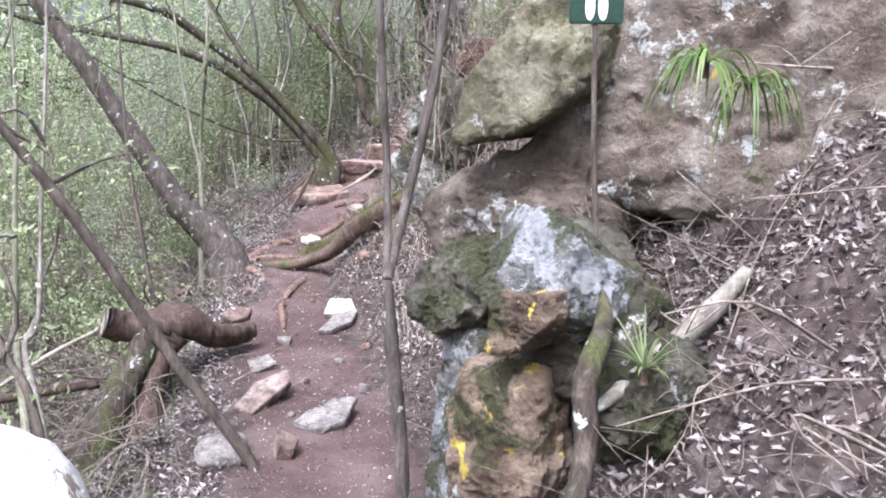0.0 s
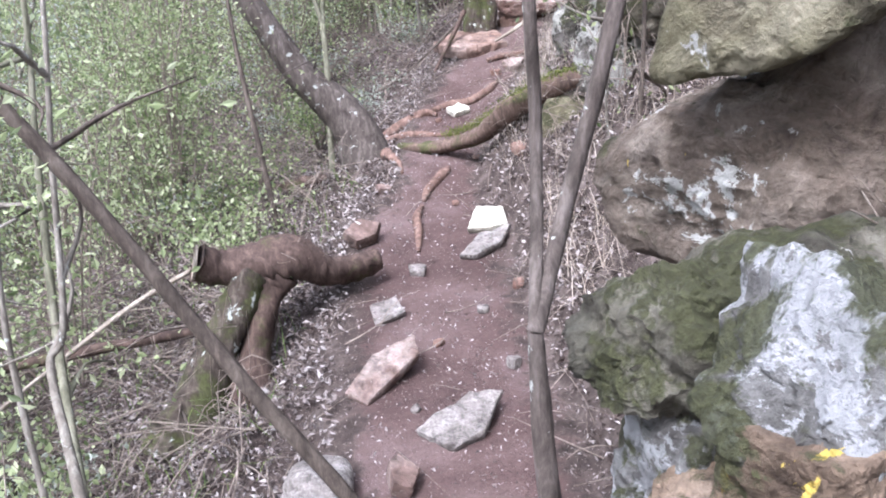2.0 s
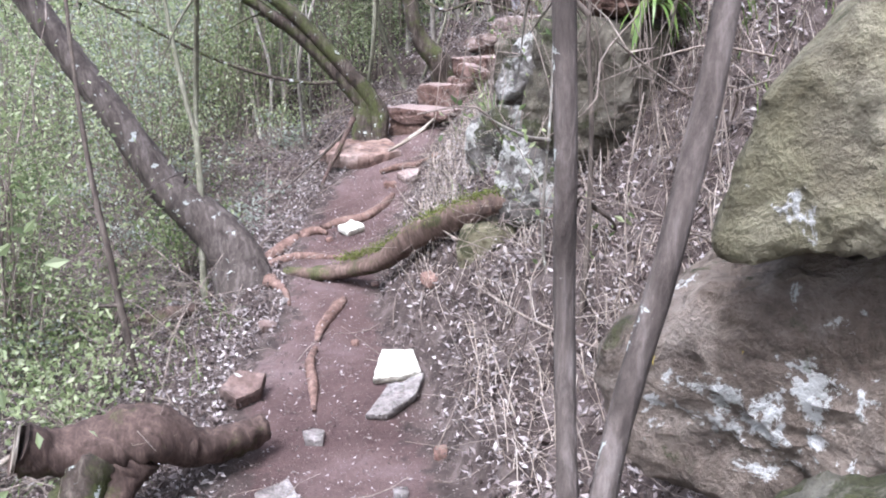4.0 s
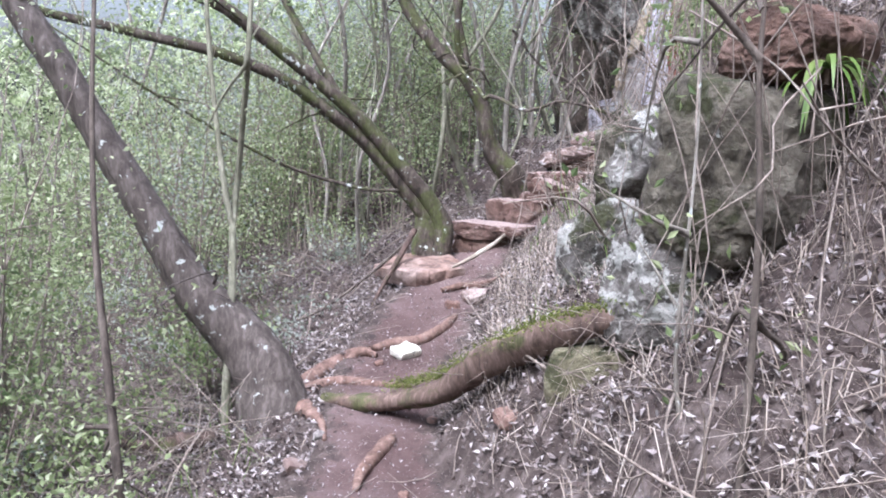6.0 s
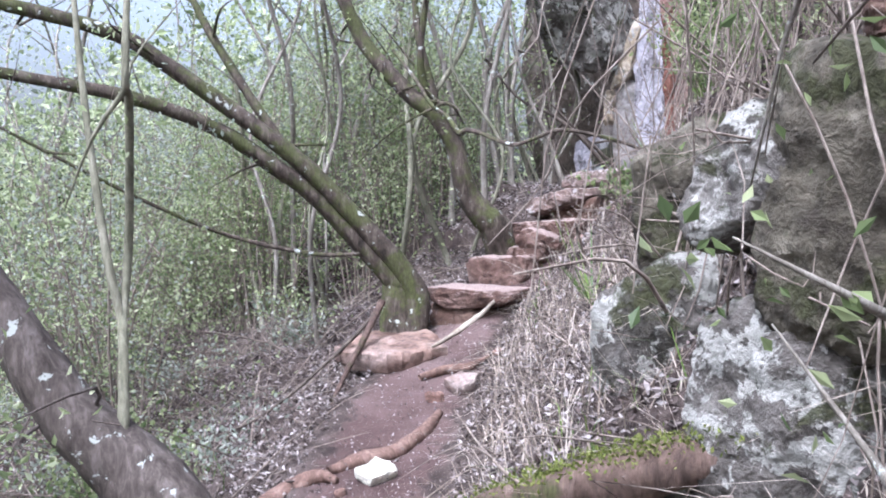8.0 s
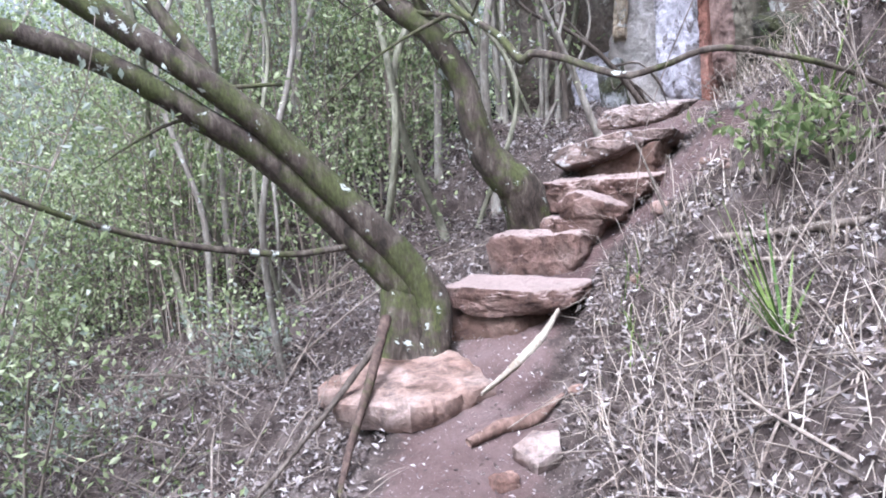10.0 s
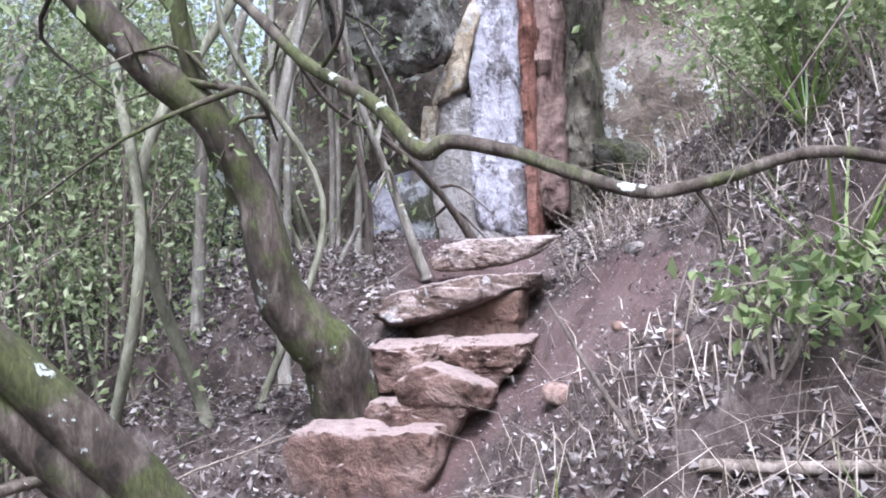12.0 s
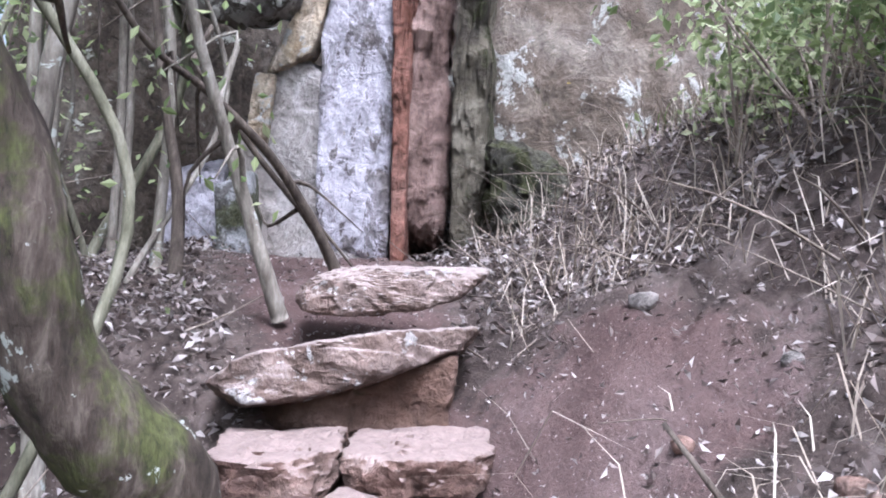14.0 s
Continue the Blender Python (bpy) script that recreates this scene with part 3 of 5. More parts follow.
crag("boulder", (0.623, 2.944, 0.881), -65, 0, [(-0.22, 0.06), (-0.20, -0.80), (0.26, -0.80), (0.24, -0.10), (0.20, 0.21), (0.12, 0.31), (-0.16, 0.30)], 0.55, M_C_PALE, "white-streaked rock at the path edge", "boulder", 19, 0.11, 8, 6, B, 6)
crag("boulder", (0.785, 2.60, 1.325), -66, -34, [(-0.21, 0.18), (-0.18, -0.11), (-0.10, -0.24), (0.08, -0.20), (0.30, -0.08), (0.24, 0.15), (0.01, 0.25)], 0.42, M_C_PALE, "pale grey boulder with white lichen and moss patches", "boulder", 14, 0.095, 14, 6, B, 8)
crag("boulder", (0.761, 2.489, 1.117), -55, 0, [(-0.17, 0.0), (-0.10, -0.13), (0.02, -0.12), (0.17, 0.02), (0.16, 0.12), (-0.09, 0.09)], 0.34, M_C_BROWN, "angular brown block wedged under the pale boulder", "boulder", 15, 0.09, 14, 6, B, 3)
crag("boulder", (0.707, 2.623, 0.734), -45, 0, [(-0.27, -0.09), (-0.25, -0.50), (0.20, -0.50), (0.27, 0.03), (0.24, 0.22), (-0.05, 0.24), (-0.25, 0.13)], 0.5, M_C_BROWN, "brown boulder with yellow lichen at the path edge", "boulder", 20, 0.10, 8, 6, B, 4)
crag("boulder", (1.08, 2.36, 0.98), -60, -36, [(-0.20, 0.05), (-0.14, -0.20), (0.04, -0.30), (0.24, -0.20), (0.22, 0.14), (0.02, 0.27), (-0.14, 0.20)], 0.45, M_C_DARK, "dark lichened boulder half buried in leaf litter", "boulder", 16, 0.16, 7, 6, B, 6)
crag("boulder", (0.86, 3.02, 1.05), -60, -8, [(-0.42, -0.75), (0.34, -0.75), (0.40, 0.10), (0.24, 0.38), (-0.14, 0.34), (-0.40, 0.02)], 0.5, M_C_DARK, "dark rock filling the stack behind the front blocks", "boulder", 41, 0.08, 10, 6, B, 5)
crag("boulder", (1.02, 2.62, 1.20), -50, -20, [(-0.24, -0.40), (0.26, -0.40), (0.28, 0.04), (0.06, 0.20), (-0.20, 0.12)], 0.4, M_C_OUTDARK, "grey lichened rock under the leaf slope", "boulder", 42, 0.10, 10, 6, B, 6)
crag("rock_face", (1.418, 3.122, 1.935), -36, -4, [(-0.62, -0.36), (-0.47, -0.80), (-0.04, -0.90), (0.86, -0.90), (1.15, -0.20), (1.15, 1.1), (-0.05, 1.1), (-0.30, 0.40)], 0.9, M_C_TAN, "tall weathered tan rock face behind the boulders", "rock face", 17, 0.06, 12, 7, B, 3)
plate_stone("stone", 1.02, 1.72, hz(1.02, 1.72) + 0.03, (0.22, 0.18, 0.09), 20, M_GREY, "pale rounded stone lying in the leaf litter", "stone", 46, (10, -14), 7)
# its sunlit look comes from the near-white crag colour
stone("boulder", -0.74, 2.05, 0.45, (0.62, 0.60, 1.10), 15, M_C_BIG, "pale boulder beside the path, sunlight painted into its colour", "boulder", 18, (0, 0), 1.0, 0.12, 5)

# ---------------------------------------------------------------- rocks farther along the bank
crag("mossy_rock", (0.974, 6.057, 0.892), -30, 0, [(-0.18, 0.02), (-0.12, -0.30), (0.10, -0.30), (0.18, 0.06), (0.13, 0.17), (-0.14, 0.13)], 0.34, M_C_GREEN, "squared mossy brown rock in the bank", "rock", 21, 0.04, 18, 5, "", 3)
stone("stone", 0.80, 6.36, 0.68, (0.21, 0.14, 0.07), 20, M_RED, "flat orange sandstone lying against the bank", "stone", 22, (0, -8), 3.5, 0.12, 3)
outcrop = base_empty("outcrop", (1.34, 6.38, 1.0), "lichen-white rock outcrop split by a slanting crack", "outcrop")
crag("lower_block", (1.036, 6.488, 1.39), -60, 0, [(-0.19, 0.07), (-0.16, -0.40), (0.14, -0.42), (0.19, 0.15), (0.16, 0.20), (0.04, 0.22), (-0.10, 0.14)], 0.5, M_C_OUT, "", seed=23, amp=0.065, sharp=12, parent=outcrop)
crag("upper_block", (1.082, 5.997, 1.764), -66, -5, [(-0.16, -0.13), (-0.09, -0.17), (0.04, -0.10), (0.17, 0.02), (0.10, 0.16), (-0.04, 0.20), (-0.12, 0.03)], 0.5, M_C_OUT, "block sheeted with white lichen", seed=24, amp=0.065, sharp=14, parent=outcrop)
crag("side_block", (1.095, 5.941, 1.43), -66, -5, [(-0.20, -0.04), (-0.17, -0.40), (0.22, -0.40), (0.22, 0.0), (0.17, 0.15), (0.02, 0.17), (-0.15, 0.09)], 0.5, M_C_OUT, "", seed=25, amp=0.065, sharp=12, parent=outcrop)
crag("dark_block", (1.165, 5.799, 1.842), -60, 0, [(-0.20, 0.14), (-0.16, -0.50), (0.32, -0.50), (0.34, 0.12), (0.10, 0.21), (-0.17, 0.22)], 0.5, M_C_OUTDARK, "dark mossy block", seed=26, amp=0.07, sharp=9, breaks=7, parent=outcrop)
crag("cap_block", (1.27, 5.84, 2.10), -60, 0, [(-0.10, -0.07), (0.12, -0.12), (0.30, -0.09), (0.38, 0.10), (0.12, 0.20), (-0.06, 0.08)], 0.5, M_C_EARTH, "red-brown earthy cap", seed=27, amp=0.09, sharp=6, breaks=7, parent=outcrop)
crag("root_block", (1.197, 6.756, 1.768), -50, 0, [(-0.15, -0.45), (0.14, -0.45), (0.15, 0.22), (0.01, 0.25), (-0.13, 0.10)], 0.5, M_C_OUTDARK, "dark earthy shoulder", seed=28, amp=0.09, sharp=8, parent=outcrop)

# ---------------------------------------------------------------- stones on the path
plate_stone("stone", 0.51, 6.00, hz(0.51, 6.0) + 0.045, (0.32, 0.31, 0.05), 47, M_CREAM, "flat cream-coloured stone lying on the path", "stone", 5, (11, -11), 4)
plate_stone("stone", 0.47, 5.72, hz(0.47, 5.72) + 0.03, (0.42, 0.15, 0.05), 44, M_GREY, "narrow grey slab beside the cream stone", "stone", 32, (11, -10), 5)
plate_stone("stone", -0.22, 5.86, hz(-0.22, 5.86) + 0.05, (0.30, 0.20, 0.09), 38, M_STEP, "wedge-shaped brown stone at the path edge", "stone", 33, (20, -12), 5)
plate_stone("stone", -0.06, 5.05, hz(-0.06, 5.05) + 0.02, (0.22, 0.19, 0.035), 60, M_GREY, "small triangular grey slab on the path", "stone", 34, (6, -10), 4)
plate_stone("stone", 0.09, 5.48, hz(0.09, 5.48) + 0.015, (0.11, 0.12, 0.035), 10, M_GREY, "small pale stone on the path", "stone", 35, (6, 0), 5)
plate_stone("stone", -0.04, 4.45, hz(-0.04, 4.45) + 0.045, (0.54, 0.21, 0.06), 56, M_STEP, "long sharp-edged grey-brown slab set in the path", "stone", 36, (12, -14), 5)
plate_stone("stone", 0.30, 4.07, hz(0.30, 4.07) + 0.03, (0.46, 0.24, 0.06), 36, M_GREY, "grey-brown slab half sunk in the path", "stone", 37, (12, -8), 5)
plate_stone("stone", 0.05, 3.76, hz(0.05, 3.76) + 0.03, (0.15, 0.16, 0.10), 15, M_STEP, "small upright brown stone in the path", "stone", 38, (20, 8), 5)
stone("stone", -0.22, 3.72, hz(-0.22, 3.72) + 0.05, (0.24, 0.20, 0.15), 0, M_GREY, "rounded pale stone at the path edge", "stone", 39, (0, 0), 1.0, 0.12, 5, 4)
plate_stone("stone", 0.52, 4.52, hz(0.52, 4.52) + 0.02, (0.11, 0.07, 0.05), 70, M_GREY, "small pale stone below the rocks", "stone", 40, (0, 20), 5)
plate_stone("stone", -0.13, 6.62, hz(-0.13, 6.62) + 0.02, (0.13, 0.10, 0.05), 30, M_STEP, "small brown stone on the path", "stone", 41, (18, 10), 5)
plate_stone("stone", 0.41, 8.02, hz(0.41, 8.02) + 0.03, (0.24, 0.18, 0.05), 40, M_CREAM, "pale tan stone among the roots", "stone", 42, (14, 0), 5)
plate_stone("stone", 0.96, 8.96, hz(0.96, 8.96) + 0.04, (0.24, 0.17, 0.07), 25, M_STEP, "flat brown stone at the foot of the bank", "stone", 43, (14, -8), 5)
stone("stone", 0.78, 8.86, hz(0.78, 8.86) + 0.01, (0.10, 0.08, 0.07), 10, M_RED, "small red stone at the foot of the bank", "stone", 44, (0, 0), 1.5, 0.22, 4, 7)
for i, (x, y, s) in enumerate([(0.42, 5.02, 0.06), (0.2, 4.75, 0.05), (0.33, 6.4, 0.05), (-0.05, 7.0, 0.06), (0.5, 7.1, 0.05), (0.25, 7.9, 0.05), (0.1, 4.2, 0.04), (0.62, 5.3, 0.07),
                               (1.88, 9.72, 0.10), (1.72, 9.45, 0.05), (2.05, 9.62, 0.05), (1.95, 9.3, 0.06), (2.4, 9.9, 0.06), (1.2, 9.2, 0.06), (1.55, 9.35, 0.05), (2.25, 9.5, 0.05)]):
    stone("pebble", x, y, hz(x, y) + s * 0.2, (s, s * 0.85, s * 0.7), i * 37, M_RED if i % 3 else M_GREY, "small broken stone lying on bare earth", "stone", 50 + i, (0, i * 7 % 25), 3.5, 0.2, 2, group="loose small stones")

# ---------------------------------------------------------------- stone steps
G = "stone steps up the slope"
plate_stone("step_stone", 0.60, 9.58, 0.82, (0.66, 0.76, 0.13), 10, M_STEPPINK, "flat pinkish-orange sandstone slab forming the first step", "step", 61, (6, -3), 9, G)
plate_stone("stone", 0.36, 9.80, 0.77, (0.34, 0.30, 0.09), 40, M_STEPPINK, "broken pale orange stone beside the first step", "stone", 62, (5, 6), 6)
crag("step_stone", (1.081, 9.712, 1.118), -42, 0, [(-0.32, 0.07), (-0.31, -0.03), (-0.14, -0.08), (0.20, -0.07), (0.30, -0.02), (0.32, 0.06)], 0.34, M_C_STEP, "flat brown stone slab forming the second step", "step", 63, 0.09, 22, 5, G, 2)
crag("step_stone", (1.06, 9.775, 0.98), -42, 0, [(-0.27, 0.10), (-0.25, -0.16), (0.25, -0.14), (0.27, 0.07)], 0.3, M_C_EARTH, "dark red stone under the second step", "stone", 70, 0.08, 14, 5, G, 3)
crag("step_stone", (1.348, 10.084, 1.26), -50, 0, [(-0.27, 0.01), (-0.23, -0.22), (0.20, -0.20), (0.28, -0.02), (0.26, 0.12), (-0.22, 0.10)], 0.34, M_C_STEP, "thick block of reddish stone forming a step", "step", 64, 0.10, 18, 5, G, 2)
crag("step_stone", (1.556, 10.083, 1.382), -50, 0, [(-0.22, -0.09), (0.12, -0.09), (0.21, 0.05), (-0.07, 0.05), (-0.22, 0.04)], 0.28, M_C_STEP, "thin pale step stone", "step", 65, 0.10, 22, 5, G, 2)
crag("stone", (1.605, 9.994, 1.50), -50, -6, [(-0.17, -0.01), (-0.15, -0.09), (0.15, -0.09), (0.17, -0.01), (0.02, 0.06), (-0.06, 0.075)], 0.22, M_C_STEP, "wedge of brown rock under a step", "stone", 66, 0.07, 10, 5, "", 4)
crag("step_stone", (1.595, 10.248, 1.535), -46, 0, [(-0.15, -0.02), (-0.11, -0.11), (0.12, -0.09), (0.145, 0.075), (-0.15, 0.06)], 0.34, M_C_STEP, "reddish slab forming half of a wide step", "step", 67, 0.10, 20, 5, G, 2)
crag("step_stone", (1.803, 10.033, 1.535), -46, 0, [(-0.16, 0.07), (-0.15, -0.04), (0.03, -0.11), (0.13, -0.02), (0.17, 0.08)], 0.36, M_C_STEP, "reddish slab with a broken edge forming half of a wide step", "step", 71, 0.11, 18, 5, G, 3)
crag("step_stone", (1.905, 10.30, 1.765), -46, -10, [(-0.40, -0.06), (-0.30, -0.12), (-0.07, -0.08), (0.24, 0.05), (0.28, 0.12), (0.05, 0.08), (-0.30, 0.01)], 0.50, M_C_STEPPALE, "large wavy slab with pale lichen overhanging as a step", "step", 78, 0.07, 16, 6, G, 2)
crag("stone", (1.95, 10.40, 1.68), -46, 0, [(-0.24, -0.03), (-0.23, -0.16), (0.24, -0.14), (0.25, 0.10)], 0.36, M_C_EARTH, "dark red-brown rock under the overhanging slab", "stone", 73, 0.08, 12, 5, "", 3)
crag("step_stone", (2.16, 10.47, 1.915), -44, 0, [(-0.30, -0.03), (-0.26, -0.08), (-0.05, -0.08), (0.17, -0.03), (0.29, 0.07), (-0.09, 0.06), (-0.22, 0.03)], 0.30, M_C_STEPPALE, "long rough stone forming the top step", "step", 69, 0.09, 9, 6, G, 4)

# ---------------------------------------------------------------- rock wall above the steps
W = "rock wall above the steps"


def slab_at(name, x, y, z0, z1, wide, thick, yaw, mat, label, seed, lean=0, roll=0, boxy=7):
    return stone(name, x, y, (z0 + z1) / 2, (wide, thick, z1 - z0), yaw, mat, label, "rock wall", seed, (lean, roll), boxy, 0.075, 6, 6, W)


def wall_slab(c, yaw, outline, depth, mat, label, seed, amp=0.06, sharp=22, tilt=0, breaks=2):
    return crag("rock_slab", c, yaw, tilt, outline, depth, mat, label, "rock wall", seed, amp, sharp, 6, W, breaks)


wall_slab((2.97, 11.978, 2.454), -48, [(-0.36, -0.31), (-0.20, -0.80), (0.37, -0.80), (0.31, 0.48), (0.15, 0.57), (-0.11, 0.37), (-0.21, 0.15)], 0.6, M_C_WALL, "upright grey rock slab with a broken edge", 81)
wall_slab((3.158, 11.739, 2.606), -47, [(-0.20, 0.32), (-0.16, -0.95), (0.20, -0.95), (0.16, 0.1), (0.16, 1.6), (-0.06, 1.6)], 0.6, M_C_LILAC, "upright rock slab with a pale lilac lichen streak", 82)
wall_slab((2.84, 12.04, 2.608), -48, [(-0.07, -0.16), (0.03, -0.20), (0.06, 0.18), (-0.03, 0.18)], 0.2, M_C_CREAM, "cream and ochre broken edge of the grey slab", 91, 0.06)
wall_slab((2.95, 11.915, 3.03), -48, [(-0.16, -0.26), (-0.08, -0.24), (0.05, -0.14), (0.20, 0.40), (0.12, 0.42)], 0.2, M_C_CREAM, "cream ridge of rock running up the slab", 93, 0.06)
wall_slab((3.179, 11.571, 2.64), -52, [(-0.06, 1.6), (0.0, 0.0), (0.04, -0.95), (0.10, -0.95), (0.06, 1.6)], 0.4, M_C_RED, "rust-red streaked rib of rock", 83, 0.22, 12)
wall_slab((3.332, 11.508, 2.661), -40, [(-0.13, 1.6), (-0.07, -0.95), (0.09, -0.95), (0.15, -0.5), (0.09, 1.6)], 0.5, M_C_UMBER, "tall brown streaked rock column", 84, 0.16, 12)
wall_slab((3.325, 11.266, 2.722), -60, [(-0.10, 1.5), (-0.05, -0.95), (0.06, -0.95), (0.11, -0.33), (0.05, 1.5)], 0.5, M_C_OUTDARK, "dark grey rock column beside the brown one", 85, 0.20, 9)
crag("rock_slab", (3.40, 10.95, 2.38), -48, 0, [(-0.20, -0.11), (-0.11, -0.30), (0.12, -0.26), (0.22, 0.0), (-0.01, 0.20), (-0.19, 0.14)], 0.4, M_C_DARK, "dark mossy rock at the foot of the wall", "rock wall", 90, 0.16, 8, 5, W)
wall_slab((3.86, 10.95, 2.872), -48, [(-0.56, 1.5), (-0.52, -0.95), (0.9, -0.95), (1.1, 1.5)], 0.9, M_C_TAN, "stained tan rock wall under hanging roots", 94, 0.06, 12, -5, 4)
wall_slab((2.734, 12.387, 2.228), -40, [(-0.16, 0.14), (-0.12, -0.5), (0.14, -0.5), (0.15, 0.13), (0.12, 0.24)], 0.5, M_C_LILAC, "low pale rock behind the thin stems", 95)
wall_slab((2.774, 12.04, 2.127), -48, [(-0.13, 0.14), (-0.10, -0.4), (0.13, -0.4), (0.03, 0.22)], 0.3, M_C_PALE, "pale wedge of rock at the foot of the slab", 96)
crag("rock_slab", (2.525, 11.858, 3.0), -48, 20, [(-0.45, 0.02), (-0.17, -0.13), (0.07, -0.21), (0.28, -0.06), (0.24, 0.10), (0.16, 0.9), (-0.5, 0.9)], 0.8, M_C_OUT, "overhanging lichened block above the grey slab", "rock wall", 86, 0.08, 16, 6, W)
slab_at("rock_slab", 4.2, 13.1, 1.5, 7.5, 3.6, 1.6, -33, M_CLIFF, "tall cliff rising behind the slabs", 87, 4, 0, 2.2)
slab_at("rock_slab", 5.2, 10.6, 2.0, 6.2, 2.2, 1.6, -50, M_CLIFF, "mossy cliff going on above the bank", 88, 6, 0, 5)


# ---------------------------------------------------------------- trees
def crown_leaves(name, centres, per, spread, size, mat, seed, width=0.45):
    rng = np.random.default_rng(seed)
    c = np.repeat(np.array(centres, float), per, 0) + rng.normal(0, 1, (len(centres) * per, 3)) * np.array(spread)
    along = rng.normal(0, 1, c.shape) + np.array([0, 0, -0.4])
    s = rng.uniform(size[0], size[1], len(c))
    v, q = leaf_arrays(c, along, s, width, rng)
    return quads_mesh(name, v, q, mat)


def tree(name, label, stems, mat, crown=None, twigs=0, seed=0, category="tree", group="", sides=12, twig_mat=None, twig_len=0.5):
    """stems: rows of points, radii and a part name, in world metres; twigs grow out of the upper parts of the stems."""
    root = base_empty(name, stems[0][0][0], label, category, group)
    o = np.array(stems[0][0][0])
    rng = np.random.default_rng(seed)
    for k, (pts, radii, nm) in enumerate(stems):
        part(nm, limb_mesh(nm, np.array(pts) - o, radii, mat, sides, len(pts) * 6, 0.07, seed + k), root)
    tips = []
    for k in range(twigs):
        pts, radii, _ = stems[rng.integers(len(stems))]
        c = curve_pts(pts, 30)
        p = c[rng.integers(8, 30)]
        d = rng.normal(0, 1, 3) + np.array([0, 0, 0.5])
        d /= np.linalg.norm(d)
        L = rng.uniform(0.4, 1.3) * twig_len
        q = [p, p + d * L * 0.5 + rng.normal(0, 0.06, 3), p + d * L + rng.normal(0, 0.1, 3) + np.array([0, 0, -0.05])]
        part("branch", limb_mesh("branch", np.array(q) - o, [0.012, 0.007, 0.002], twig_mat or mat, 5, 7, 0.1, seed + 50 + k), root)
        tips += [q[1], q[2]]
    if crown:
        centres, per, spread, size, lm = crown
        part("crown", crown_leaves("crown", np.array(centres) - o, per, spread, size, lm, seed + 9), root)
        if tips:
            part("leaves", crown_leaves("leaves", np.array(tips) - o, 9, (0.07, 0.07, 0.07), size, lm, seed + 8), root)
    return root


# thick leaning tree at the path's lower side
tree("tree", "thick dark tree with pale lichen leaning out over the slope", [
    ([(-0.28, 7.50, 0.20), (-0.36, 7.56, 0.50), (-0.53, 7.60, 0.73), (-0.75, 7.61, 0.95), (-0.96, 7.61, 1.32), (-1.21, 7.62, 1.73), (-1.46, 7.63, 2.15), (-1.85, 7.67, 2.75), (-2.3, 7.8, 3.6), (-2.6, 8.0, 4.8)],
     [0.20, 0.165, 0.14, 0.12, 0.10, 0.09, 0.085, 0.075, 0.06, 0.03], "trunk"),
    ([(-1.85, 7.67, 2.75), (-2.3, 7.2, 3.2), (-2.9, 6.9, 3.9)], [0.05, 0.04, 0.015], "limb")],
    M_BARKDARK, ([(-2.6, 8.0, 4.8), (-2.9, 6.9, 3.9), (-2.2, 7.6, 4.4), (-3.2, 7.6, 4.6)], 160, (0.45, 0.45, 0.35), (0.03, 0.07), M_LEAFBRIGHT), 10, 101)
# two leaning stems from one foot beside the steps
tree("tree", "dark tree with two slanting stems growing beside the steps", [
    ([(0.66, 9.86, 0.88), (0.64, 9.88, 1.16), (0.60, 9.88, 1.28), (0.15, 9.86, 1.79), (-0.13, 9.81, 2.01), (-0.47, 9.76, 2.24), (-0.97, 9.63, 2.42), (-1.63, 9.52, 2.54), (-2.43, 9.33, 2.70), (-3.2, 9.2, 3.1)],
     [0.12, 0.085, 0.07, 0.062, 0.058, 0.05, 0.042, 0.035, 0.028, 0.012], "trunk"),
    ([(0.74, 9.85, 0.90), (0.76, 9.86, 1.20), (0.30, 9.84, 1.76), (-0.05, 9.80, 2.11), (-0.72, 9.71, 2.61), (-1.03, 9.66, 2.80), (-1.63, 9.54, 2.94), (-2.42, 9.35, 3.05), (-3.1, 9.5, 3.6)],
     [0.11, 0.08, 0.065, 0.06, 0.052, 0.045, 0.04, 0.03, 0.012], "trunk"),
    ([(-0.05, 9.82, 2.12), (-0.38, 9.95, 2.65), (-0.62, 10.1, 3.1), (-0.9, 10.3, 3.8)], [0.035, 0.03, 0.022, 0.01], "limb"),
    ([(0.45, 9.86, 1.42), (0.1, 9.7, 1.44), (-0.5, 9.5, 1.62), (-1.3, 9.3, 2.05), (-2.0, 9.1, 2.5)], [0.016, 0.014, 0.012, 0.01, 0.006], "branch")],
    M_BARKMOSS, ([(-0.9, 10.3, 3.8), (-3.1, 9.5, 3.6), (-3.2, 9.2, 3.2)], 120, (0.4, 0.4, 0.3), (0.03, 0.06), M_LEAFBRIGHT), 8, 102)
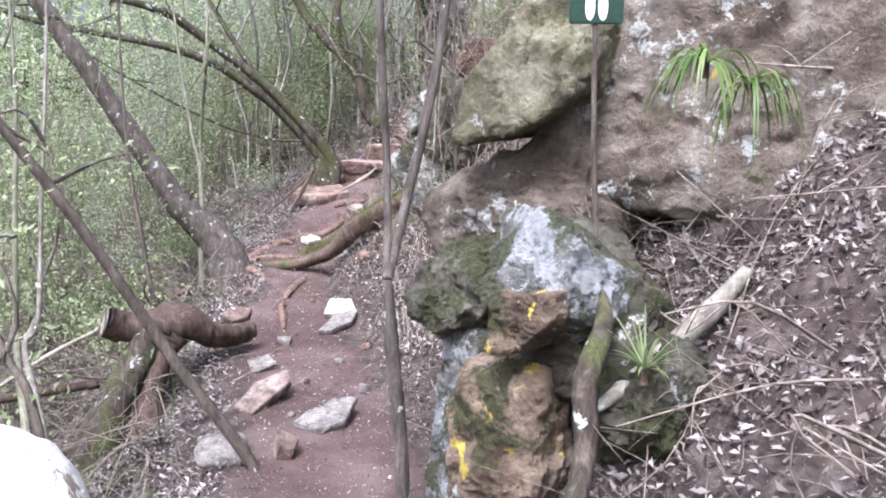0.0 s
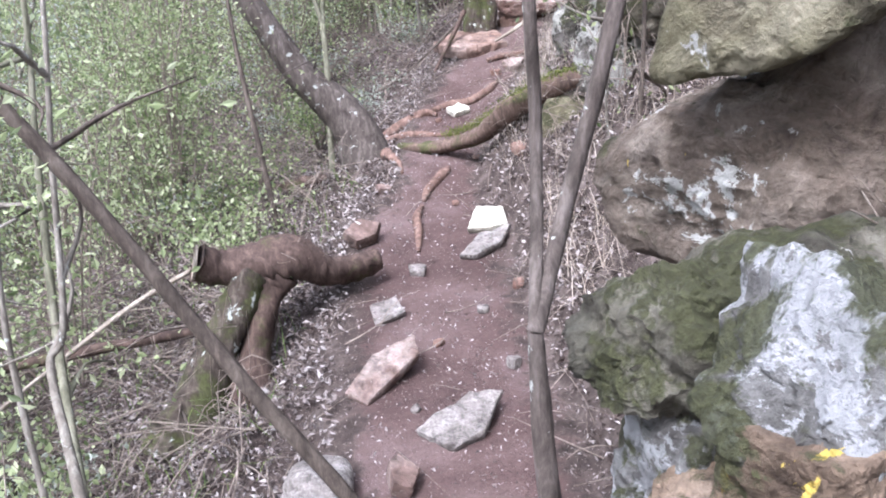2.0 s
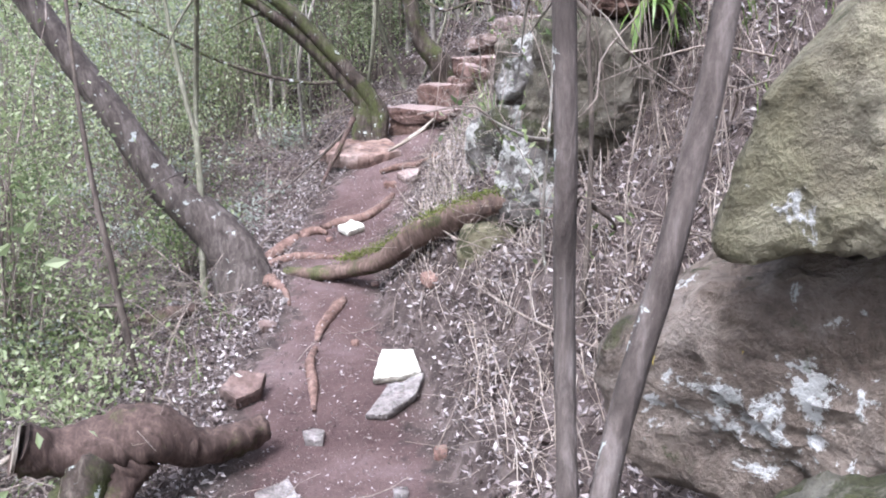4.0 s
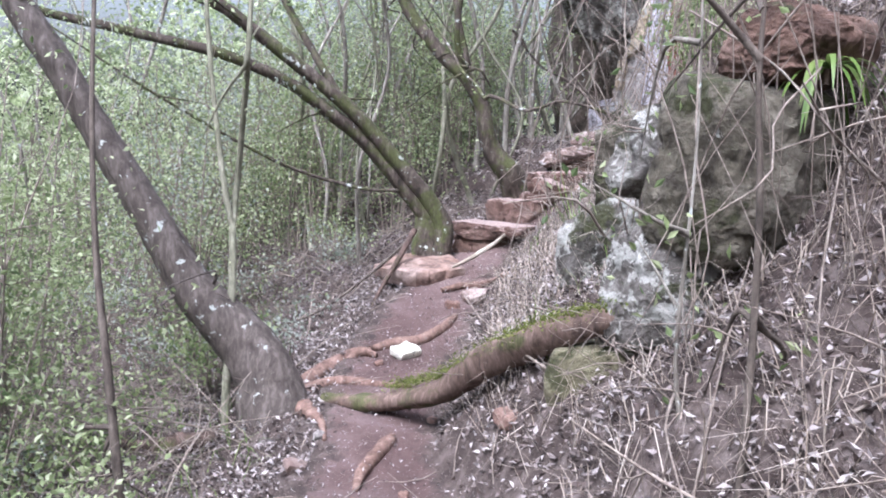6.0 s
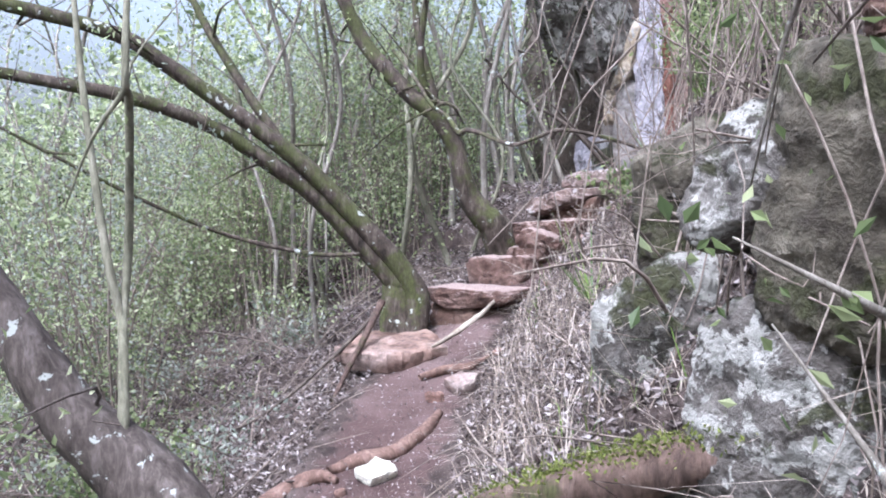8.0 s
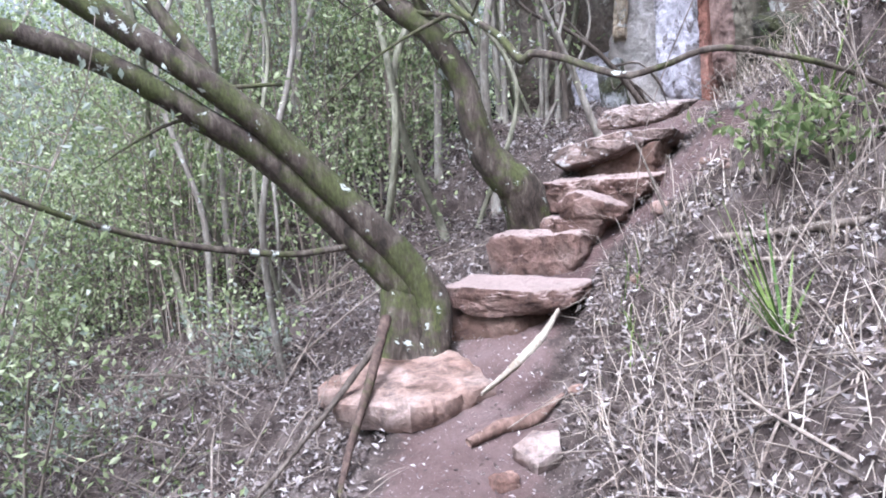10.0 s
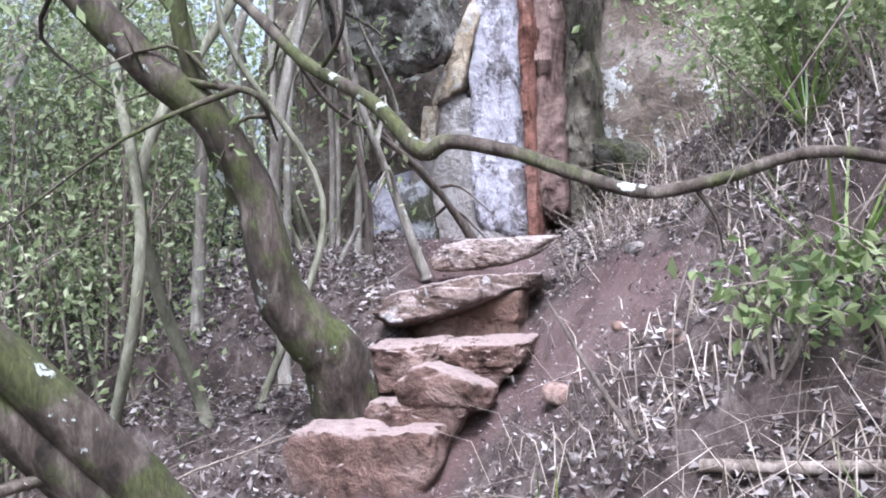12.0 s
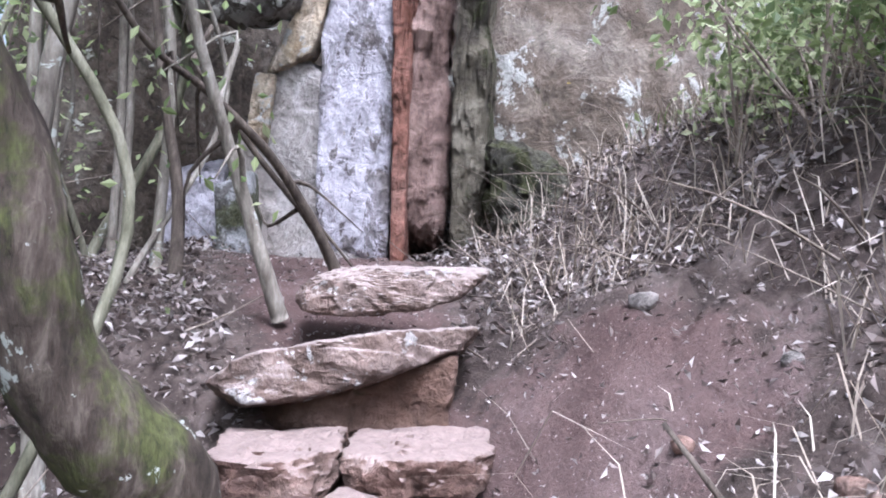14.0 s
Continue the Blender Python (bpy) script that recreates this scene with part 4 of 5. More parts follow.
# mossy bent tree beside the upper steps
tree("tree", "bent mossy tree beside the upper steps", [
    ([(1.50, 10.42, 1.30), (1.42, 10.36, 1.55), (1.33, 10.36, 1.65), (1.23, 10.37, 1.79), (1.17, 10.35, 1.98), (1.14, 10.36, 2.14), (1.01, 10.38, 2.37), (0.84, 10.43, 2.52), (0.66, 10.48, 2.72), (0.45, 10.6, 3.05), (0.2, 10.7, 3.8), (0.1, 10.9, 4.8)],
     [0.12, 0.115, 0.105, 0.09, 0.08, 0.07, 0.065, 0.06, 0.055, 0.05, 0.04, 0.015], "trunk"),
    ([(1.16, 10.38, 2.00), (1.06, 10.48, 2.25), (1.0, 10.55, 2.6), (0.9, 10.6, 3.1), (0.9, 10.7, 3.9)], [0.04, 0.035, 0.03, 0.025, 0.01], "limb"),
    ([(0.86, 10.43, 2.5), (1.0, 10.3, 2.46), (1.1, 10.2, 2.42), (1.2, 10.3, 2.3)], [0.015, 0.012, 0.01, 0.004], "branch"),
    ([(1.0, 10.4, 2.38), (0.9, 10.35, 2.7), (0.95, 10.3, 3.2), (1.1, 10.2, 3.9)], [0.03, 0.025, 0.02, 0.01], "limb")],
    M_BARKMOSS, ([(0.1, 10.9, 4.8), (0.9, 10.7, 3.9), (1.1, 10.2, 3.9), (0.3, 10.7, 3.6)], 150, (0.4, 0.4, 0.35), (0.03, 0.06), M_LEAF), 14, 103)
# forked young tree against the boulders
tree("young_tree", "forked young tree with thin lichened stems in front of the boulders", [
    ([(0.50, 2.98, 0.05), (0.49, 3.00, 0.5), (0.46, 3.02, 0.9), (0.445, 3.03, 1.16)], [0.036, 0.029, 0.026, 0.019], "trunk"),
    ([(0.445, 3.03, 1.16), (0.462, 3.14, 1.40), (0.465, 3.19, 1.65), (0.45, 3.16, 1.9), (0.44, 3.2, 2.3), (0.42, 3.3, 3.0), (0.42, 3.4, 4.2)], [0.018, 0.016, 0.015, 0.014, 0.014, 0.012, 0.006], "limb"),
    ([(0.445, 3.03, 1.16), (0.535, 3.17, 1.42), (0.62, 3.19, 1.75), (0.69, 3.22, 2.1), (0.80, 3.3, 2.9), (0.9, 3.4, 4.2)], [0.022, 0.019, 0.018, 0.018, 0.015, 0.006], "limb")],
    M_BARKDARK, ([(0.42, 3.4, 4.2), (0.9, 3.4, 4.2), (0.42, 3.3, 3.6)], 90, (0.35, 0.35, 0.3), (0.03, 0.06), M_LEAF), 0, 104, sides=10)
# slanting pole-like stem on the lower side
tree("young_tree", "thin dark stem slanting up from the path edge", [
    ([(-0.06, 3.62, 0.12), (-0.12, 3.63, 0.26), (-0.42, 3.65, 0.72), (-0.75, 3.66, 1.28), (-1.09, 3.67, 1.79), (-1.5, 3.7, 2.35), (-2.0, 3.8, 2.9), (-2.4, 4.0, 3.6)], [0.030, 0.026, 0.024, 0.022, 0.021, 0.019, 0.014, 0.006], "trunk")],
    M_BARK, ([(-2.4, 4.0, 3.6), (-2.0, 3.8, 3.1)], 90, (0.35, 0.35, 0.3), (0.03, 0.06), M_LEAFBRIGHT), 3, 105, sides=10)


# ---------------------------------------------------------------- deadwood, roots and branches
def thing(name, mesh, loc, label, category, group="", kind=""):
    ob = new(name, mesh)
    ob.location = loc
    return tagged(ob, label, category, group, kind)


def limb_thing(name, pts, radii, mat, label, category, sides=9, bumpy=0.1, seed=0, group=""):
    o = np.array(pts[0], float)
    return thing(name, limb_mesh(name, np.array(pts) - o, radii, mat, sides, len(pts) * 6, bumpy, seed), o, label, category, group)


def on_ground(xy, dz=0.0):
    return [(x, y, hz(x, y) + dz) for x, y in xy]


stump = base_empty("tree_stump", (-0.95, 4.88, hz(-0.95, 4.88)), "old mossy stump with a sawn arm lying across the path edge", "stump")
so = np.array(stump.location)
part("root_leg", limb_mesh("root_leg", np.array([(-1.06, 4.66, -0.30), (-0.98, 4.80, -0.10), (-0.86, 4.96, 0.15), (-0.74, 5.06, 0.36), (-0.66, 5.10, 0.47)]) - so, [0.16, 0.12, 0.10, 0.10, 0.09], M_BARKMOSS, 14, 30, 0.13, 201), stump, "greenish upright leg of the stump")
part("root_leg", limb_mesh("root_leg", np.array([(-0.72, 4.82, -0.12), (-0.70, 4.95, 0.10), (-0.62, 5.08, 0.34), (-0.56, 5.12, 0.44)]) - so, [0.10, 0.08, 0.075, 0.08], M_DEADWOOD, 12, 24, 0.15, 202), stump)
part("log", limb_mesh("log", np.array([(-0.93, 5.03, 0.56), (-0.82, 5.08, 0.50), (-0.66, 5.14, 0.50), (-0.50, 5.20, 0.50), (-0.36, 5.26, 0.39), (-0.22, 5.34, 0.36), (-0.10, 5.41, 0.37)]) - so, [0.085, 0.075, 0.10, 0.115, 0.085, 0.07, 0.055], M_DEADWOOD, 16, 42, 0.14, 203), stump, "dark weathered arm with knots")
part("cut_face", limb_mesh("cut_face", np.array([(-0.945, 5.025, 0.563), (-0.935, 5.028, 0.560)]) - so, [0.080, 0.082], M_CUT, 14, 3, 0.06, 204), stump, "pale sawn end")

limb_thing("mossy_log", [(-0.05, 7.44, 0.42), (0.15, 7.32, 0.435), (0.31, 7.21, 0.475), (0.53, 6.90, 0.62), (0.69, 6.62, 0.83), (0.82, 6.33, 0.99), (0.95, 6.14, 1.10), (1.15, 5.95, 1.2)],
           [0.035, 0.05, 0.055, 0.06, 0.065, 0.06, 0.055, 0.04], M_MOSSROOT, "thick root with a mossy back running down the bank", "root", 12, 0.14, 211)
limb_thing("root", on_ground([(0.30, 6.90), (0.27, 6.84), (0.16, 6.59), (0.13, 6.42)], 0.01), [0.02, 0.032, 0.03, 0.012], M_ROOT, "worn root crossing the path", "root", seed=212, group="roots in the path")
limb_thing("root", on_ground([(0.12, 6.35), (0.09, 6.15), (0.10, 5.95), (0.10, 5.72)], 0.008), [0.012, 0.028, 0.026, 0.01], M_ROOT, "worn root crossing the path", "root", seed=213, group="roots in the path")
limb_thing("root", on_ground([(-0.20, 7.62), (0.02, 7.70), (0.25, 7.66), (0.42, 7.60)], 0.005), [0.05, 0.03, 0.022, 0.01], M_ROOT, "flat root spreading from the leaning tree", "root", seed=214, group="roots in the path")
limb_thing("root", on_ground([(-0.22, 7.80), (-0.02, 8.02), (0.15, 8.06), (0.24, 8.0)], 0.012), [0.05, 0.045, 0.04, 0.015], M_ROOT, "thick root forming a low step", "root", seed=215, group="roots in the path")
limb_thing("root", on_ground([(0.20, 8.10), (0.36, 8.20), (0.52, 8.31), (0.68, 8.48), (0.78, 8.66)], 0.012), [0.02, 0.04, 0.042, 0.035, 0.02], M_ROOT, "thick root forming a low step", "root", seed=216, group="roots in the path")
limb_thing("root", on_ground([(-0.15, 7.36), (-0.05, 7.15), (-0.02, 6.95)], 0.004), [0.05, 0.025, 0.01], M_ROOT, "root of the leaning tree", "root", seed=217, group="roots in the path")
limb_thing("root", on_ground([(-1.2, 7.7), (-0.95, 7.45), (-0.75, 7.36), (-0.6, 7.38)], 0.03), [0.03, 0.05, 0.055, 0.03], M_DEADWOOD, "dark arched root at the path edge", "root", seed=218)
limb_thing("root", on_ground([(0.72, 9.10), (0.86, 9.14), (1.00, 9.16), (1.16, 9.24)], 0.02), [0.02, 0.03, 0.026, 0.01], M_ROOT, "reddish root lying below the steps", "root", seed=219)
limb_thing("dead_branch", [(0.80, 9.16, 0.90), (0.95, 9.22, 0.97), (1.10, 9.30, 1.05), (1.22, 9.40, 1.13)], [0.007, 0.014, 0.019, 0.012], M_CUT, "split pale stick leaning on the bank", "stick", 6, 0.2, 220)
limb_thing("dead_branch", [(0.55, 9.70, 1.12), (0.42, 9.45, 0.92), (0.28, 9.2, 0.72), (0.18, 8.95, 0.55)], [0.022, 0.020, 0.016, 0.01], M_DEADWOOD, "dark dead branch leaning down from the double tree", "branch", 7, 0.12, 221)
limb_thing("dead_branch", [(0.50, 9.60, 1.05), (0.20, 9.4, 0.80), (-0.2, 9.1, 0.55), (-0.6, 8.9, 0.45)], [0.016, 0.012, 0.010, 0.005], M_BARK, "thin dead branch on the lower side of the steps", "branch", 6, 0.12, 222)
limb_thing("fallen_branch", [(0.98, 2.30, 0.86), (1.10, 2.33, 0.92), (1.25, 2.36, 1.02), (1.42, 2.38, 1.15), (1.56, 2.40, 1.28)], [0.012, 0.030, 0.034, 0.036, 0.020], M_BARKPALE, "thick pale fallen branch lying on the leaf slope", "branch", 12, 0.07, 223)
limb_thing("leaning_stem", [(0.80, 2.02, 0.35), (0.84, 2.10, 0.56), (0.93, 2.20, 0.78), (0.95, 2.26, 0.98), (1.04, 2.36, 1.12), (1.08, 2.5, 1.22)], [0.045, 0.04, 0.036, 0.036, 0.03, 0.018], M_BARKMOSS, "mossy root climbing over the rocks", "root", 10, 0.12, 224)
tree("hanging_branch", "crooked bare branch hanging across the steps", [
    ([(0.66, 9.75, 2.72), (0.77, 9.41, 2.48), (0.83, 9.22, 2.32), (0.913, 9.08, 2.22), (0.965, 9.00, 2.125), (0.995, 8.945, 2.138), (1.06, 8.845, 2.11), (1.125, 8.757, 2.067), (1.203, 8.673, 2.034), (1.281, 8.587, 2.053), (1.42, 8.47, 2.09), (1.7, 8.3, 2.0), (1.95, 8.2, 1.85)],
     [0.010, 0.011, 0.012, 0.0135, 0.016, 0.0135, 0.012, 0.012, 0.011, 0.0105, 0.010, 0.009, 0.007], "stem"),
    ([(0.85, 9.18, 2.29), (0.86, 9.1, 2.36), (0.84, 9.05, 2.46)], [0.005, 0.004, 0.001], "twig"),
    ([(1.25, 8.62, 2.045), (1.28, 8.60, 1.99), (1.30, 8.60, 1.93)], [0.004, 0.003, 0.001], "twig")], M_BARKMOSS, None, 0, 225, "branch")
limb_thing("dead_branch", [(-1.9, 4.2, 0.05), (-1.3, 4.9, 0.36), (-0.97, 5.1, 0.50)], [0.006, 0.012, 0.014], M_CUT, "pale stick leaning on the stump", "stick", 6, 0.1, 226)
limb_thing("dead_branch", [(-2.2, 4.9, 0.05), (-1.6, 5.0, 0.12), (-1.0, 5.1, 0.16)], [0.02, 0.03, 0.03], M_DEADWOOD, "dark fallen branch behind the stump", "branch", 8, 0.1, 227)
limb_thing("dead_branch", [(1.55, 9.05, 1.50), (1.60, 9.25, 1.62), (1.62, 9.45, 1.80)], [0.008, 0.007, 0.004], M_BARK, "thin bare stick in the bank", "stick", 5, 0.1, 228)
limb_thing("dead_branch", [(1.72, 9.02, 1.43), (1.78, 8.80, 1.46), (1.84, 8.60, 1.50), (1.92, 8.35, 1.55)], [0.014, 0.016, 0.016, 0.012], M_TWIG, "pale dead branch on the bank", "branch", 8, 0.1, 229)
limb_thing("dead_branch", [(1.66, 8.72, 1.39), (1.76, 8.60, 1.40), (1.86, 8.46, 1.42)], [0.010, 0.010, 0.008], M_TWIG, "pale dead branch on the bank", "branch", 8, 0.1, 230)

# sign on a thin post above the boulders
sign = base_empty("trail_sign", (1.118, 2.64, 1.36), "small dark green trail sign on a thin post", "sign")
part("post", limb_mesh("post", [(0, 0, 0), (-0.005, 0.04, 0.35), (-0.004, 0.07, 0.75)], [0.011, 0.010, 0.009], M_BARK, 8, 8, 0.02, 5), sign)
M_SIGN, snt, sbs, sg = start_mat("dark_green_paint", 0.5)
snt.links.new(ramp(snt, noise_tex(snt, sg.outputs["Position"], 30, 4), [(0.3, (0.012, 0.03, 0.02)), (0.7, (0.02, 0.05, 0.032))]), sbs.inputs["Base Color"])
M_SIGNWHITE, snt, sbs, sg = start_mat("white_paint", 0.5)
snt.links.new(ramp(snt, noise_tex(snt, sg.outputs["Position"], 40, 4), [(0.3, (0.7, 0.7, 0.68)), (0.7, (0.82, 0.82, 0.8))]), sbs.inputs["Base Color"])


def plate(name, w, h, d, mat, bevel=0.004):
    bm = bmesh.new()
    bmesh.ops.create_cube(bm, size=1.0, matrix=Matrix.Diagonal((w, d, h, 1)))
    bmesh.ops.bevel(bm, geom=bm.edges[:], offset=bevel, segments=2, affect='EDGES')
    me = bpy.data.meshes.new(name)
    bm.to_mesh(me)
    bm.free()
    me.materials.append(mat)
    return me


panel = part("panel", plate("panel", 0.185, 0.15, 0.012, M_SIGN), sign)
panel.matrix_local = pose(-0.005, 0.06, 0.80, 0, 0, -10)
for i, dx in enumerate((-0.022, 0.022)):
    bm = bmesh.new()
    bmesh.ops.create_uvsphere(bm, u_segments=16, v_segments=8, radius=1.0, matrix=Matrix.Diagonal((0.017, 0.003, 0.045, 1)))
    me = bpy.data.meshes.new("symbol")
    bm.to_mesh(me)
    bm.free()
    me.materials.append(M_SIGNWHITE)
    sy = part("symbol", me, panel, "white painted footprint shape")
    sy.location = (dx, -0.0065, -0.02)


# ---------------------------------------------------------------- plants
def strap_arrays(base, n, length, width, droop, rng, up=0.6, segs=6):
    """Long arching leaves from one point."""
    vs, qs = [], []
    for i in range(n):
        a = rng.uniform(0, 2 * np.pi)
        L = length * rng.uniform(0.6, 1.1)
        d = np.array([np.cos(a), np.sin(a), 0])
        s = np.array([-np.sin(a), np.cos(a), 0])
        e = rng.uniform(0.3, 1.0) * up
        w = width * rng.uniform(0.7, 1.2)
        k0 = len(vs)
        for j in range(segs + 1):
            u = j / segs
            p = np.array(base) + d * L * u * (1 - 0.25 * u) + np.array([0, 0, L * (e * u * 1.6 - droop * u * u)])
            h = w * (1 - u) ** 0.6 * 0.5 * min(1, 0.4 + u * 3)
            vs += [p - s * h, p + s * h]
        for j in range(segs):
            qs.append((k0 + 2 * j, k0 + 2 * j + 1, k0 + 2 * j + 3, k0 + 2 * j + 2))
    return np.array(vs), np.array(qs)


def strap_plant(name, x, y, z, n, length, width, droop, mat, label, seed, up=0.6):
    rng = np.random.default_rng(seed)
    e = base_empty(name, (x, y, z), label, "plant")
    v, q = strap_arrays((0, 0, 0), n, length, width, droop, rng, up)
    part("leaves", quads_mesh("leaves", v, q, mat, True), e)
    part("crown_base", limb_mesh("crown_base", [(0, 0, -0.05), (0, 0, 0.02)], [0.012, 0.006], M_MOSSROOT, 8, 4, 0.1, seed), e)
    return e


strap_plant("strap_leaf_plant", 1.40, 2.46, 1.95, 46, 0.29, 0.017, 1.3, M_GRASS, "green strap-leaved plant drooping over the rock", 301, 0.7)
strap_plant("strap_leaf_plant", 1.55, 2.44, 1.88, 34, 0.27, 0.015, 1.6, M_GRASS, "green strap-leaved plant drooping over the rock", 302, 0.7)
strap_plant("spiky_plant", 1.12, 2.22, 1.02, 38, 0.20, 0.012, 0.5, M_LEAF, "dark green spiky rosette under the rocks", 303, 0.9)
strap_plant("grass_tuft", 1.50, 8.30, hz(1.50, 8.30), 26, 0.30, 0.014, 0.4, M_GRASS, "pale green grass tuft on the bank", 304, 1.3)
strap_plant("grass_tuft", 2.10, 8.9, hz(2.1, 8.9), 30, 0.35, 0.012, 0.5, M_GRASS, "green grass tuft on the bank", 305, 1.2)
strap_plant("grass_tuft", 1.55, 6.75, hz(1.55, 6.75), 30, 0.32, 0.010, 0.7, M_GRASS, "green grass tuft beside the outcrop", 306, 1.0)
strap_plant("grass_tuft", 2.55, 9.3, hz(2.55, 9.3), 34, 0.40, 0.012, 0.6, M_GRASS, "green grass tuft on the bank", 307, 1.2)
strap_plant("fern", 1.62, 5.7, 2.05, 30, 0.30, 0.030, 1.2, M_GRASS, "green drooping leaves over the outcrop", 308, 0.6)


def leafy_bush(name, x, y, z, h, r, n, size, mat, label, seed, group=""):
    rng = np.random.default_rng(seed)
    e = base_empty(name, (x, y, z), label, "bush", group)
    arr, ends = [], []
    for k in range(9):
        a, b = rng.uniform(0, 6.28), rng.uniform(0.3, 1.0)
        t = np.array([np.cos(a) * r * b, np.sin(a) * r * b, h * rng.uniform(0.5, 1.0)])
        arr.append(tube_arrays([(0, 0, -0.05), t * 0.5 + rng.normal(0, 0.04, 3), t], [0.007, 0.005, 0.002], 4, 7, 0.05, seed + k))
        ends += [t, t * 0.75 + rng.normal(0, 0.05, 3)]
    v, q = join(arr)
    part("brushwood", quads_mesh("brushwood", v, q, M_TWIG, True), e)
    part("leaves", crown_leaves("leaves", ends, n, (r * 0.28, r * 0.28, h * 0.16), size, mat, seed, 0.6), e)
    return e


leafy_bush("bush", 1.90, 8.95, hz(1.90, 8.95), 0.24, 0.2, 10, (0.03, 0.06), M_LEAF, "low bright green bush with round leaves on the bank", 311)
leafy_bush("bush", 2.05, 8.75, hz(2.05, 8.75), 0.25, 0.2, 10, (0.03, 0.055), M_LEAF, "low bright green bush with round leaves on the bank", 312)
leafy_bush("bush", 2.95, 9.7, hz(2.95, 9.7), 0.7, 0.5, 40, (0.025, 0.05), M_LEAF, "green bush on the upper bank", 313)
leafy_bush("bush", 3.35, 9.2, hz(3.35, 9.2), 0.8, 0.5, 40, (0.025, 0.05), M_LEAF, "green bush on the upper bank", 314)
for k, (bx, by) in enumerate(((2.75, 9.45), (3.05, 9.95), (2.55, 9.05), (3.35, 9.75), (2.45, 8.55))):
    leafy_bush("bush", bx, by, hz(bx, by), 0.45 + 0.12 * (k % 3), 0.34, 75, (0.018, 0.045), (M_LEAF, M_LEAFBRIGHT)[k % 2], "fine-leaved green bush on the upper bank", 340 + k, "bushes of the upper bank")
leafy_bush("bush", 2.2, 6.9, hz(2.2, 6.9), 0.6, 0.45, 30, (0.025, 0.05), M_LEAF, "green bush above the outcrop", 315)
leafy_bush("bush", -1.15, 6.2, hz(-1.15, 6.2), 0.45, 0.35, 30, (0.025, 0.05), M_LEAFBRIGHT, "low green bush on the lower slope", 316)
leafy_bush("bush", -1.5, 4.0, hz(-1.5, 4.0), 0.5, 0.4, 30, (0.025, 0.05), M_LEAFBRIGHT, "low green bush on the lower slope", 317)
leafy_bush("bush", -0.75, 8.2, hz(-0.75, 8.2), 0.5, 0.3, 30, (0.02, 0.045), M_LEAF, "low green bush at the path edge", 318)


# ---------------------------------------------------------------- thin young trees
def sapling_line(pts, r0, mat, label, seed, crown=True, group="thin young trees", twigs=4, lm=None):
    top = np.array(pts[-1], float)
    n = len(pts)
    return tree("young_tree", label, [(pts, list(np.linspace(r0, r0 * 0.3, n)), "trunk")], mat,
                ([tuple(top), tuple(top + np.array([0.1, 0.1, -0.3]))], 45, (0.3, 0.3, 0.3), (0.025, 0.055), lm or M_LEAFBRIGHT) if crown else None, twigs, seed, "young tree", group, 8, None, 0.35)


sapling_line([(-0.98, 3.60, hz(-0.98, 3.6) - 0.05), (-1.02, 3.67, 0.20), (-1.12, 3.94, 0.68), (-1.14, 4.15, 1.33), (-1.15, 4.35, 1.94), (-1.2, 4.5, 3.2)], 0.022, M_BARKGREEN, "thin pale stem on the lower slope", 401)
sapling_line([(-0.86, 3.38, hz(-0.86, 3.38) - 0.05), (-0.90, 3.44, 0.40), (-0.95, 3.53, 0.60), (-1.01, 3.66, 0.80), (-0.96, 3.70, 0.91), (-0.95, 3.85, 1.4), (-0.94, 4.03, 1.94), (-0.9, 4.3, 3.2)], 0.020, M_BARKPALE, "thin crooked stem on the lower slope", 402)
sapling_line([(-1.20, 3.75, hz(-1.2, 3.75) - 0.05), (-1.26, 3.9, 0.8), (-1.24, 4.1, 1.6), (-1.35, 4.3, 3.0)], 0.016, M_BARKPALE, "thin pale stem on the lower slope", 403)
sapling_line([(-0.70, 2.75, hz(-0.7, 2.75) - 0.05), (-0.76, 2.81, 0.75), (-0.90, 2.98, 0.98), (-1.15, 3.2, 1.5), (-1.4, 3.5, 2.4)], 0.020, M_BARK, "thin dark stem at the path edge", 404)
tree("young_tree", "thin stem forking above head height beside the leaning tree", [
    ([(-0.57, 7.50, 0.10), (-0.57, 7.52, 0.40), (-0.55, 7.58, 0.95), (-0.56, 7.66, 1.30)], [0.026, 0.024, 0.022, 0.02], "trunk"),
    ([(-0.56, 7.66, 1.30), (-0.54, 7.72, 1.6), (-0.47, 7.5, 2.1), (-0.44, 7.34, 2.26), (-0.42, 7.6, 3.4)], [0.018, 0.017, 0.015, 0.014, 0.006], "limb"),
    ([(-0.56, 7.66, 1.30), (-0.62, 7.68, 1.6), (-0.71, 7.78, 2.3), (-0.8, 7.9, 3.5)], [0.018, 0.016, 0.014, 0.006], "limb")],
    M_BARKGREEN, ([(-0.42, 7.6, 3.3), (-0.8, 7.9, 3.4)], 60, (0.3, 0.3, 0.3), (0.025, 0.055), M_LEAFBRIGHT), 5, 405, "young tree", "thin young trees", 8, None, 0.4)
sapling_line([(-0.84, 6.56, hz(-0.84, 6.56) - 0.05), (-0.86, 6.57, 0.3), (-0.93, 6.67, 0.76), (-1.02, 6.81, 1.36), (-1.07, 6.99, 2.22), (-1.05, 7.2, 3.6)], 0.024, M_BARK, "thin dark stem leaning over the slope", 406)
sapling_line([(1.15, 5.12, hz(1.15, 5.12) - 0.05), (1.16, 5.14, 0.9), (1.19, 5.19, 1.2), (1.20, 5.23, 1.63), (1.18, 5.25, 1.97), (1.2, 5.3, 2.4), (1.2, 5.4, 3.6)], 0.014, M_BARK, "thin dark stem on the bank", 407, lm=M_LEAF)
